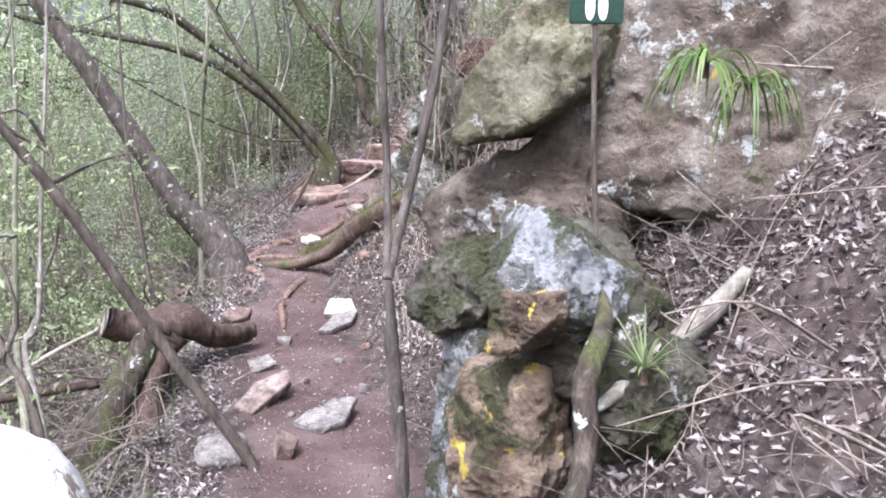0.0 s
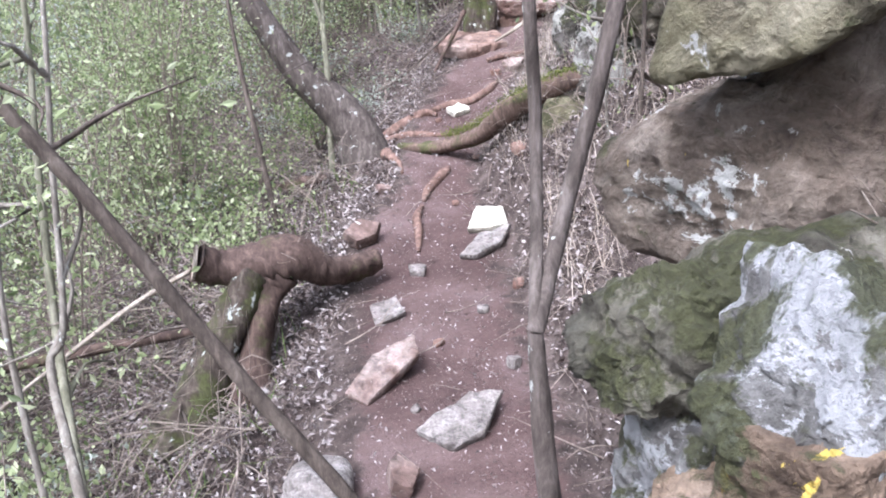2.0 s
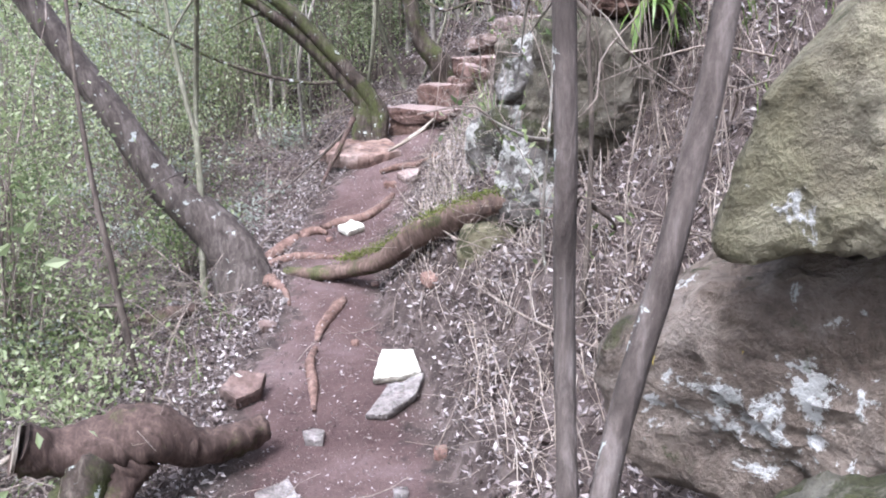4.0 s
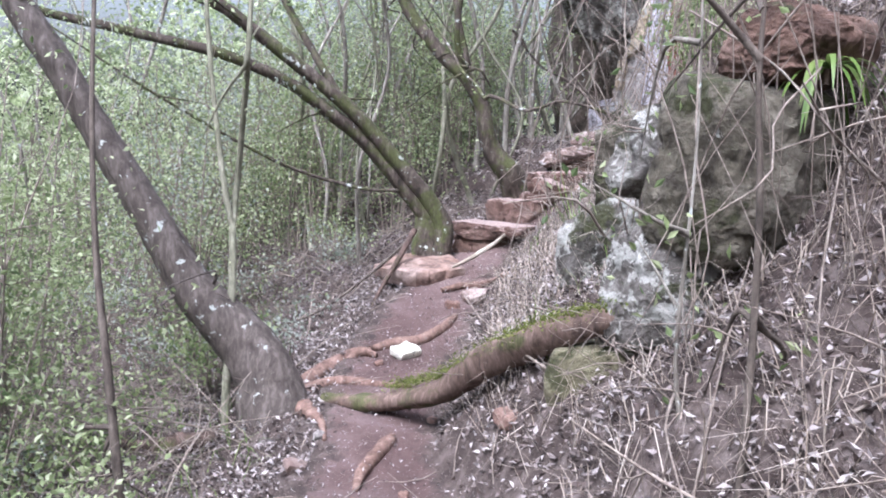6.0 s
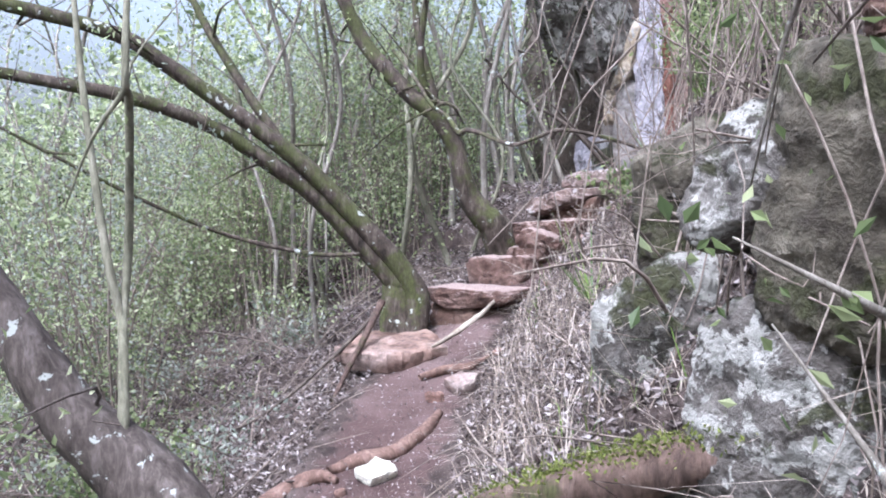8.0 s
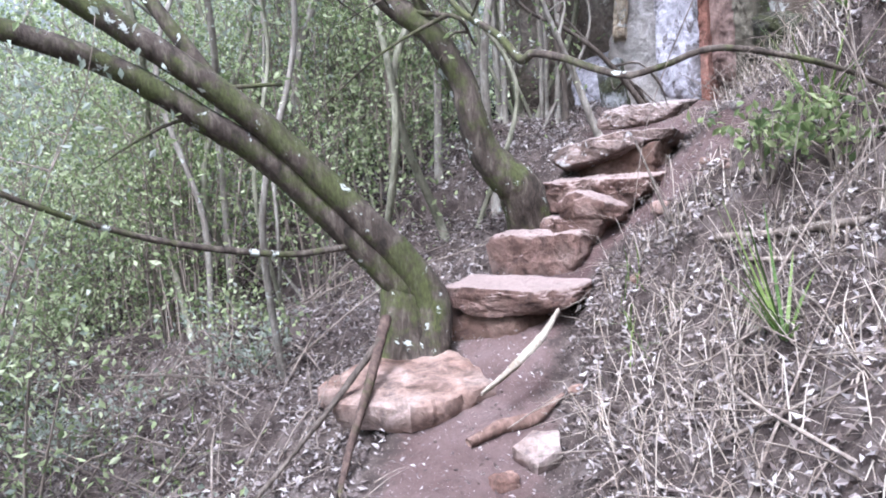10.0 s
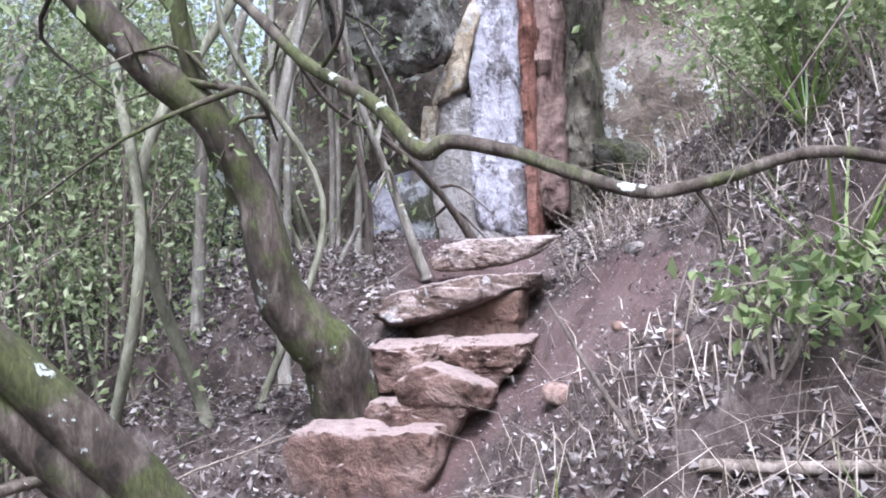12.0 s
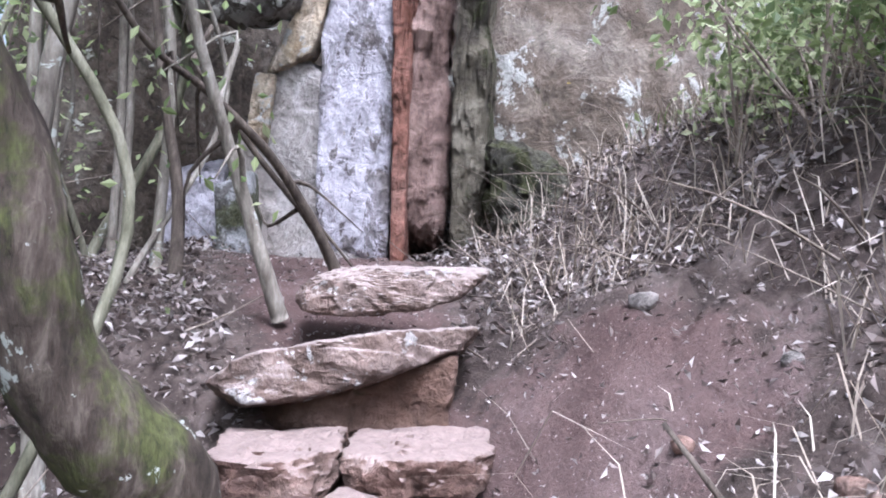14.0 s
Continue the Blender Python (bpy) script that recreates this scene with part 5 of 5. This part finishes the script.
sapling_line([(1.10, 5.42, hz(1.1, 5.42) - 0.05), (1.08, 5.45, 1.2), (1.12, 5.5, 1.9), (1.1, 5.6, 3.2)], 0.008, M_BARKPALE, "thin pale stem on the bank", 408, lm=M_LEAF)
sapling_line([(2.12, 10.90, 1.80), (2.07, 10.91, 1.93), (1.98, 10.96, 2.23), (1.81, 10.94, 2.62), (1.71, 10.87, 2.95), (1.6, 10.9, 3.8)], 0.026, M_BARKPALE, "thin grey stem at the top of the steps", 409, lm=M_LEAF)
sapling_line([(2.60, 11.20, 1.88), (2.55, 11.2, 2.0), (2.32, 11.21, 2.28), (2.08, 11.24, 2.47), (1.8, 11.2, 2.6), (1.5, 11.1, 2.9)], 0.024, M_BARK, "thin dark stem leaning across the rock slab", 410, crown=False)
sapling_line([(2.75, 11.35, 1.88), (2.6, 11.36, 2.1), (2.35, 11.4, 2.35), (2.1, 11.4, 2.6)], 0.02, M_BARK, "thin dark stem leaning across the rock slab", 411, crown=False)
sapling_line([(2.2, 11.6, 1.85), (2.22, 11.65, 2.2), (2.15, 11.7, 2.7), (2.0, 11.8, 4.2)], 0.03, M_BARK, "dark stem before the pale rock", 412, lm=M_LEAF)

# stems behind the bent tree, and scattered through the wood
wood_rng = np.random.default_rng(77)
ARCH = []
for k in range(7):
    h = 3.6 + 0.5 * k
    lean = wood_rng.normal(0, 0.45, 2)
    pts = [(0, 0, -0.3)] + [(lean[0] * u * u * h * 0.5 + wood_rng.normal(0, 0.13), lean[1] * u * u * h * 0.5 + wood_rng.normal(0, 0.13), h * u) for u in (0.12, 0.3, 0.5, 0.7, 0.88, 1.0)]
    r = 0.012 + 0.0032 * k
    br = []
    for j in range(5):
        c = curve_pts(pts, 20)
        p = c[wood_rng.integers(7, 18)]
        a = wood_rng.uniform(0, 6.28)
        L = wood_rng.uniform(0.4, 1.1)
        br.append(([tuple(p), tuple(p + np.array([np.cos(a) * L * 0.5, np.sin(a) * L * 0.5, L * 0.35])), tuple(p + np.array([np.cos(a) * L, np.sin(a) * L, L * 0.55]))], [r * 0.4, r * 0.25, 0.002], "limb"))
    tops = [pts[-1], pts[-2], pts[-3]] + [b[0][2] for b in br] + [b[0][1] for b in br]
    t = tree("young_tree", "thin bare-stemmed young tree in the thicket", [(pts, list(np.linspace(r, r * 0.25, len(pts))), "trunk")] + br, (M_BARKPALE, M_BARKGREEN, M_BARKPALE)[k % 3],
             (tops, 30, (0.30, 0.30, 0.26), (0.025, 0.065), (M_LEAFBRIGHT, M_LEAFGREY, M_LEAFBRIGHT)[k % 3]), 0, 500 + k, "young tree", "thicket of thin young trees", 7)
    ARCH.append(t)
spots = []
while len(spots) < 82:
    if len(spots) < 42:
        x, y = wood_rng.uniform(-8, 0.8), wood_rng.uniform(3.5, 19)
    elif len(spots) < 64:
        x, y = wood_rng.uniform(-0.4, 2.1), wood_rng.uniform(10.8, 13)
    else:
        x, y = wood_rng.uniform(1.9, 6), wood_rng.uniform(3.0, 10.2)
    d, _, w = trail_at(np.array(x), np.array(y))
    if (d < -1.0 or (d < -0.5 and y > 10.7) or d > 1.5) and not (x > 1.5 and y > 9.6) and not (y < 6.8 and d > -2.3 and d < 0) and all((x - a) ** 2 + (y - b) ** 2 > 0.05 for a, b in spots):
        spots.append((x, y))
for i, (x, y) in enumerate(spots):
    m = pose(x, y, hz(x, y), 0, 0, wood_rng.uniform(0, 360))
    if i < 7:
        ARCH[i].matrix_basis = m
    else:
        copy_thing(ARCH[int(wood_rng.integers(0, 7))], m)
# a tight clump of thin stems left of the rock wall
for i in range(13):
    x, y = wood_rng.uniform(1.75, 2.35), wood_rng.uniform(11.55, 12.6)
    copy_thing(ARCH[i % 7], pose(x, y, hz(x, y), 0, 0, wood_rng.uniform(0, 360)))


# ---------------------------------------------------------------- undergrowth
def thicket(k, mat):
    """A loose shrub of many thin stems and twigs with small leaves."""
    rng = np.random.default_rng(600 + k)
    e = base_empty("shrub", (0, 0, 0), "tangled thicket shrub with fine twigs and small leaves", "shrub", "undergrowth shrubs")
    arr, ends = [], []
    for s in range(10):
        a, b = rng.uniform(0, 6.28), rng.uniform(0.2, 0.8)
        h = rng.uniform(1.1, 2.4)
        t = np.array([np.cos(a) * b, np.sin(a) * b, h])
        pts = [(0.25 * np.cos(a) * b, 0.25 * np.sin(a) * b, -0.2), tuple(t * 0.45 + rng.normal(0, 0.08, 3)), tuple(t)]
        arr.append(tube_arrays(pts, [0.011, 0.007, 0.002], 4, 9, 0.05, k * 40 + s))
        c = curve_pts(pts, 16)
        for w in range(6):
            p = c[rng.integers(4, 16)]
            q = p + rng.normal(0, 0.28, 3) + np.array([0, 0, 0.12])
            arr.append(tube_arrays([p, (p + q) / 2 + rng.normal(0, 0.04, 3), q], [0.004, 0.003, 0.001], 3, 5, 0.0, w))
            ends += [q, (p + q) / 2]
    v, q = join(arr)
    part("brushwood", quads_mesh("brushwood", v, q, M_TWIG, True), e)
    part("leaves", crown_leaves("leaves", ends, 24, (0.17, 0.17, 0.16), (0.02, 0.05), mat, 650 + k, 0.5), e)
    return e


SHRUBS = [thicket(k, (M_LEAFGREY, M_LEAFBRIGHT, M_LEAF, M_LEAFBRIGHT, M_LEAFBRIGHT)[k]) for k in range(5)]
places = []
while len(places) < 140:
    if len(places) < 70:
        x, y = wood_rng.uniform(-8.5, 0.6), wood_rng.uniform(3.2, 18)
    elif len(places) < 116:
        x, y = wood_rng.uniform(-1.5, 2.2), wood_rng.uniform(11.2, 16)
    else:
        x, y = wood_rng.uniform(2.2, 6), wood_rng.uniform(3.0, 9.5)
    d, _, w = trail_at(np.array(x), np.array(y))
    if d < -1.75 or d > 2.1 or (d < -1.5 and y > 8.2):
        if not (x > 1.8 and 9.6 < y < 12.9) and all((x - a) ** 2 + (y - b) ** 2 > 0.10 for a, b in places):
            places.append((x, y))
for i, (x, y) in enumerate(places):
    s = wood_rng.uniform(0.75, 1.15)
    m = pose(x, y, hz(x, y), 0, 0, wood_rng.uniform(0, 360))
    if i < 5:
        SHRUBS[i].matrix_basis = m
    else:
        copy_thing(SHRUBS[int(wood_rng.integers(0, 5))], m)

low_src = [leafy_bush("bush", 0, 0, 0, 0.40, 0.34, 26, (0.02, 0.045), (M_LEAF, M_LEAFGREY, M_LEAFBRIGHT)[k], "low leafy bush on the lower slope", 330 + k, "low bushes of the lower slope") for k in range(3)]
n_low = 0
while n_low < 44:
    x, y = wood_rng.uniform(-4.5, 0.4), wood_rng.uniform(3.5, 13)
    d, _, w = trail_at(np.array(x), np.array(y))
    if d < -0.95 and not (y < 5.6 and d > -1.7):
        m = pose(x, y, hz(x, y), 0, 0, wood_rng.uniform(0, 360))
        if n_low < 3:
            low_src[n_low].matrix_basis = m
        else:
            copy_thing(low_src[int(wood_rng.integers(0, 3))], m)
        n_low += 1

# far woods: a deep band of leaves and trunks down the valley and up the slope ahead
frng = np.random.default_rng(900)
N = 80000
ang = frng.uniform(radians(-75), radians(100), N)          # from straight ahead, left positive
dist = frng.uniform(13, 34, N)
fx, fy = -np.sin(ang) * dist, 4 + np.cos(ang) * dist
low = height(fx, fy)
roof = np.interp(np.degrees(ang), [-75, -20, -5, 8, 18, 30, 60, 100], [12, 12, 9.0, 5.0, 3.0, 3.6, 4.0, 4.0])
clump = 0.5 + 0.5 * np.sin(fx * 0.9 + 2 * np.sin(fy * 0.5)) * np.sin(fy * 0.8 + 1.7 * np.sin(fx * 0.6))
fz = low - 0.5 + (roof * (0.65 + 0.5 * clump) * dist / 20 + 1.5 - low * 0.4) * frng.uniform(0, 1, N) ** 0.8
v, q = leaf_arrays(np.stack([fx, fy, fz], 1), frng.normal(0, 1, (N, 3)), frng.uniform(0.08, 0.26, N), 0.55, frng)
# the bright leaf colour stands in for haze and glare over the valley
tagged(new("far_woods", quads_mesh("far_woods", v, q, M_LEAFBRIGHT)), "green woods filling the valley beyond, haze painted as bright leaf colour", "woods", kind="stuff")

# ---------------------------------------------------------------- litter, twigs, grass and moss
lrng = np.random.default_rng(1000)


def scatter(n, x0, x1, y0, y1, keep):
    x, y = lrng.uniform(x0, x1, n), lrng.uniform(y0, y1, n)
    d, _, w = trail_at(x, y)
    k = lrng.uniform(0, 1, n) < keep(x, y, d, w)
    return x[k], y[k]


def litter_keep(x, y, d, w):
    off = np.clip((np.abs(d) - w * 0.75) / 0.25, 0, 1)
    bare_ = np.exp(-(((x - 2.12) / 0.32) ** 2 + ((y - 9.85) / 0.42) ** 2))
    patch = 0.45 + 0.55 * (np.sin(5 * x + 2 * np.sin(3 * y)) * np.sin(4 * y + 2 * np.sin(5 * x)) > -0.3)
    return (0.20 + 0.80 * off * patch) * (1 - 0.85 * bare_) * np.where(np.abs(d) > 2.2, 0.45, 1)


x, y = scatter(290000, -3.5, 4.5, 0.6, 13, litter_keep)
z = height(x, y) + lrng.uniform(0.002, 0.045, len(x))
c = np.stack([x, y, z], 1)
along = np.stack([lrng.normal(0, 1, len(x)), lrng.normal(0, 1, len(x)), lrng.normal(0, 0.6, len(x))], 1)
dl, _, wl = trail_at(x, y)
big_leaf = np.where((dl > 0.5) & (y < 3.6), 1.15, np.where(np.abs(dl) < wl, 0.55, 1.0)) * np.where((x - 2.1) ** 2 + (y - 9.85) ** 2 < 0.25, 0.6, 1.0)
v, q = leaf_arrays(c, along, lrng.uniform(0.012, 0.05, len(x)) * big_leaf, 0.4, lrng, 0.5)
tagged(new("leaf_litter", quads_mesh("leaf_litter", v, q, M_LITTER)), "dry grey-brown fallen leaves covering the slopes", "leaf litter", kind="stuff")

x, y = scatter(15000, -2.5, 4.0, 0.6, 12.5, lambda x, y, d, w: np.clip((np.abs(d) - w * 0.8) / 0.3, 0.05, 1) * np.where(d > 0, 0.6, 0.25) * np.where((x - 2.1) ** 2 + (y - 9.85) ** 2 < 0.25, 0.06, 1.0))
arr = []
for px_, py_ in zip(x[:4200], y[:4200]):
    L = lrng.uniform(0.06, 0.42)
    a = lrng.uniform(0, 6.28)
    rise = lrng.uniform(-0.03, 0.18) * L / 0.3
    p0 = np.array([px_, py_, hz(px_, py_) + 0.01])
    xe, ye = px_ + np.cos(a) * L, py_ + np.sin(a) * L
    p2 = np.array([xe, ye, max(hz(xe, ye) + 0.008, p0[2] + rise)])
    r = lrng.uniform(0.0012, 0.0045)
    arr.append(tube_arrays([p0, (p0 + p2) / 2 + lrng.normal(0, 0.02, 3) + (0, 0, 0.012), p2], [r, r * 0.8, r * 0.4], 3, 4, 0.0, 0, False))
v, q = join(arr)
tagged(new("fallen_twigs", quads_mesh("fallen_twigs", v, q, M_TWIG, True)), "dry fallen twigs lying on the slopes", "twigs", kind="stuff")


def blades(n, xs, ys, hmin, hmax, width, droop, keep):
    x, y = scatter(n, xs[0], xs[1], ys[0], ys[1], keep)
    vs = []
    k = len(x)
    a = lrng.uniform(0, 6.28, k)
    h = lrng.uniform(hmin, hmax, k)
    lean = lrng.uniform(0.2, 1.3, k) * droop
    z = height(x, y)
    P = np.stack([x, y, z - 0.01], 1)
    D = np.stack([np.cos(a), np.sin(a), np.zeros(k)], 1)
    Sd = np.stack([-np.sin(a), np.cos(a), np.zeros(k)], 1) * width
    mid = P + D * (h * lean * 0.35)[:, None] + np.stack([np.zeros(k), np.zeros(k), h * 0.6], 1)
    tip = P + D * (h * lean)[:, None] + np.stack([np.zeros(k), np.zeros(k), h * (1.0 - 0.35 * lean)], 1)
    V = np.stack([P - Sd, P + Sd, mid + Sd * 0.8, mid - Sd * 0.8, tip + Sd * 0.15, tip - Sd * 0.15], 1).reshape(-1, 3)
    b = (np.arange(k) * 6)[:, None]
    Q = np.stack([np.concatenate([b, b + 1, b + 2, b + 3], 1), np.concatenate([b + 3, b + 2, b + 4, b + 5], 1)], 1).reshape(-1, 4)
    return V, Q


v, q = blades(17000, (0.6, 4.5), (4.6, 11.5), 0.06, 0.30, 0.0022, 1.4, lambda x, y, d, w: (d > w + 0.12) * np.where((x - 2.1) ** 2 + (y - 9.85) ** 2 < 0.2, 0.05, 0.75))
tagged(new("dry_grass", quads_mesh("dry_grass", v, q, M_STRAW)), "dry straw-coloured grass stalks on the bank", "dry grass", kind="stuff")
v, q = blades(5000, (0.6, 4.5), (4.8, 11.5), 0.05, 0.22, 0.003, 1.0, lambda x, y, d, w: (d > w + 0.25) * (np.sin(3.1 * x + 1) * np.sin(2.3 * y + 2) > 0.35))
tagged(new("green_grass", quads_mesh("green_grass", v, q, M_GRASS)), "sparse green grass on the bank", "grass", kind="stuff")
v, q = blades(5000, (-3.5, -0.3), (2.0, 11), 0.05, 0.25, 0.0025, 1.1, lambda x, y, d, w: (d < -w - 0.25) * 0.5)
tagged(new("undergrowth_grass", quads_mesh("undergrowth_grass", v, q, M_GRASS)), "thin grass on the lower slope", "grass", kind="stuff")
# moss along the back of the big root and on the bank beside it
mp_ = curve_pts([(0.31, 7.21, 0.56), (0.53, 6.90, 0.71), (0.69, 6.62, 0.89), (0.82, 6.33, 1.05), (0.95, 6.14, 1.15), (1.15, 5.95, 1.24)], 60)
k = lrng.integers(0, 60, 5200)
c = mp_[k] + lrng.normal(0, 1, (5200, 3)) * np.array([0.035, 0.035, 0.012])
v, q = leaf_arrays(c, lrng.normal(0, 1, c.shape) + (0, 0, 0.8), lrng.uniform(0.006, 0.02, len(c)), 0.5, lrng)
tagged(new("moss", quads_mesh("moss", v, q, M_MOSS)), "yellow-green moss along the thick root", "moss", kind="stuff")

# hanging dead vines and bare roots over the bank
arr = []
for i in range(970):
    if 430 < i < 740:
        continue
    if i >= 900:
        x0, y0 = lrng.uniform(1.02, 1.5), lrng.uniform(5.2, 7.0)
        z0 = lrng.uniform(1.9, 2.6)
    elif i < 740:
        x0, y0 = lrng.uniform(1.35, 3.4), lrng.uniform(4.6, 8.4)
        z0 = hz(x0, y0) + lrng.uniform(0.5, 2.2)
    else:
        x0, y0 = lrng.uniform(3.5, 4.7), lrng.uniform(10.9, 11.9)
        y0 = 11.45 - (x0 - 3.9) * 0.7 + lrng.normal(0, 0.08)
        z0 = lrng.uniform(3.0, 4.6)
    L = lrng.uniform(0.4, 1.5)
    sw = lrng.normal(0, 0.06 if 740 <= i < 900 else 0.22, 2)
    p = [(x0, y0, z0), (x0 + sw[0] * 0.6, y0 + sw[1] * 0.6, z0 - L * 0.35), (x0 + sw[0] * 0.8, y0 + sw[1] * 1.2, z0 - L * 0.7), (x0 + sw[0] * 1.4, y0 + sw[1], z0 - L)]
    r = lrng.uniform(0.001, 0.0036)
    arr.append(tube_arrays(p, [r, r, r * 0.8, r * 0.5], 4, 9, 0.0, i, False))
v, q = join(arr)
tagged(new("hanging_vines", quads_mesh("hanging_vines", v, q, M_TWIG, True)), "tangle of thin dead vines hanging over the bank", "vines", kind="stuff")

# dead brush lying on the lower slope
arr = []
for i in range(1150):
    right = i > 770
    x0 = lrng.uniform(0.8, 3.2) if right else lrng.uniform(-2.6, 0.3)
    y0 = lrng.uniform(1.2, 8.6) if right else lrng.uniform(3.0, 11.5)
    dd, _, ww = trail_at(np.array(x0), np.array(y0))
    dd = -dd if right else dd
    if dd > -ww - 0.18:
        continue
    L, a = lrng.uniform(0.3, 0.9 if right else 1.5), lrng.uniform(0, 6.28)
    xe, ye = x0 + np.cos(a) * L, y0 + np.sin(a) * L
    de, _, we = trail_at(np.array(xe), np.array(ye))
    de = -de if right else de
    if de > -we - 0.05:
        continue
    p0 = np.array([x0, y0, hz(x0, y0) + 0.01])
    p2 = np.array([xe, ye, max(hz(xe, ye) + 0.02, p0[2] + lrng.uniform(-0.2, 0.55) * L)])
    r = lrng.uniform(0.002, 0.007)
    pm = (p0 + p2) / 2 + lrng.normal(0, 0.06, 3) + (0, 0, 0.05)
    arr.append(tube_arrays([p0, pm, p2], [r, r * 0.8, r * 0.35], 4, 7, 0.0, i, False))
    for t in range(2):
        q0 = pm + (p2 - pm) * lrng.uniform(0, 0.7)
        arr.append(tube_arrays([q0, q0 + lrng.normal(0, 0.09, 3), q0 + lrng.normal(0, 0.18, 3) + (0, 0, 0.05)], [r * 0.6, r * 0.4, 0.0008], 3, 5, 0.0, i, False))
v, q = join(arr)
tagged(new("dead_brush", quads_mesh("dead_brush", v, q, M_TWIG, True)), "bare dead brush lying on both slopes", "brush", kind="stuff")
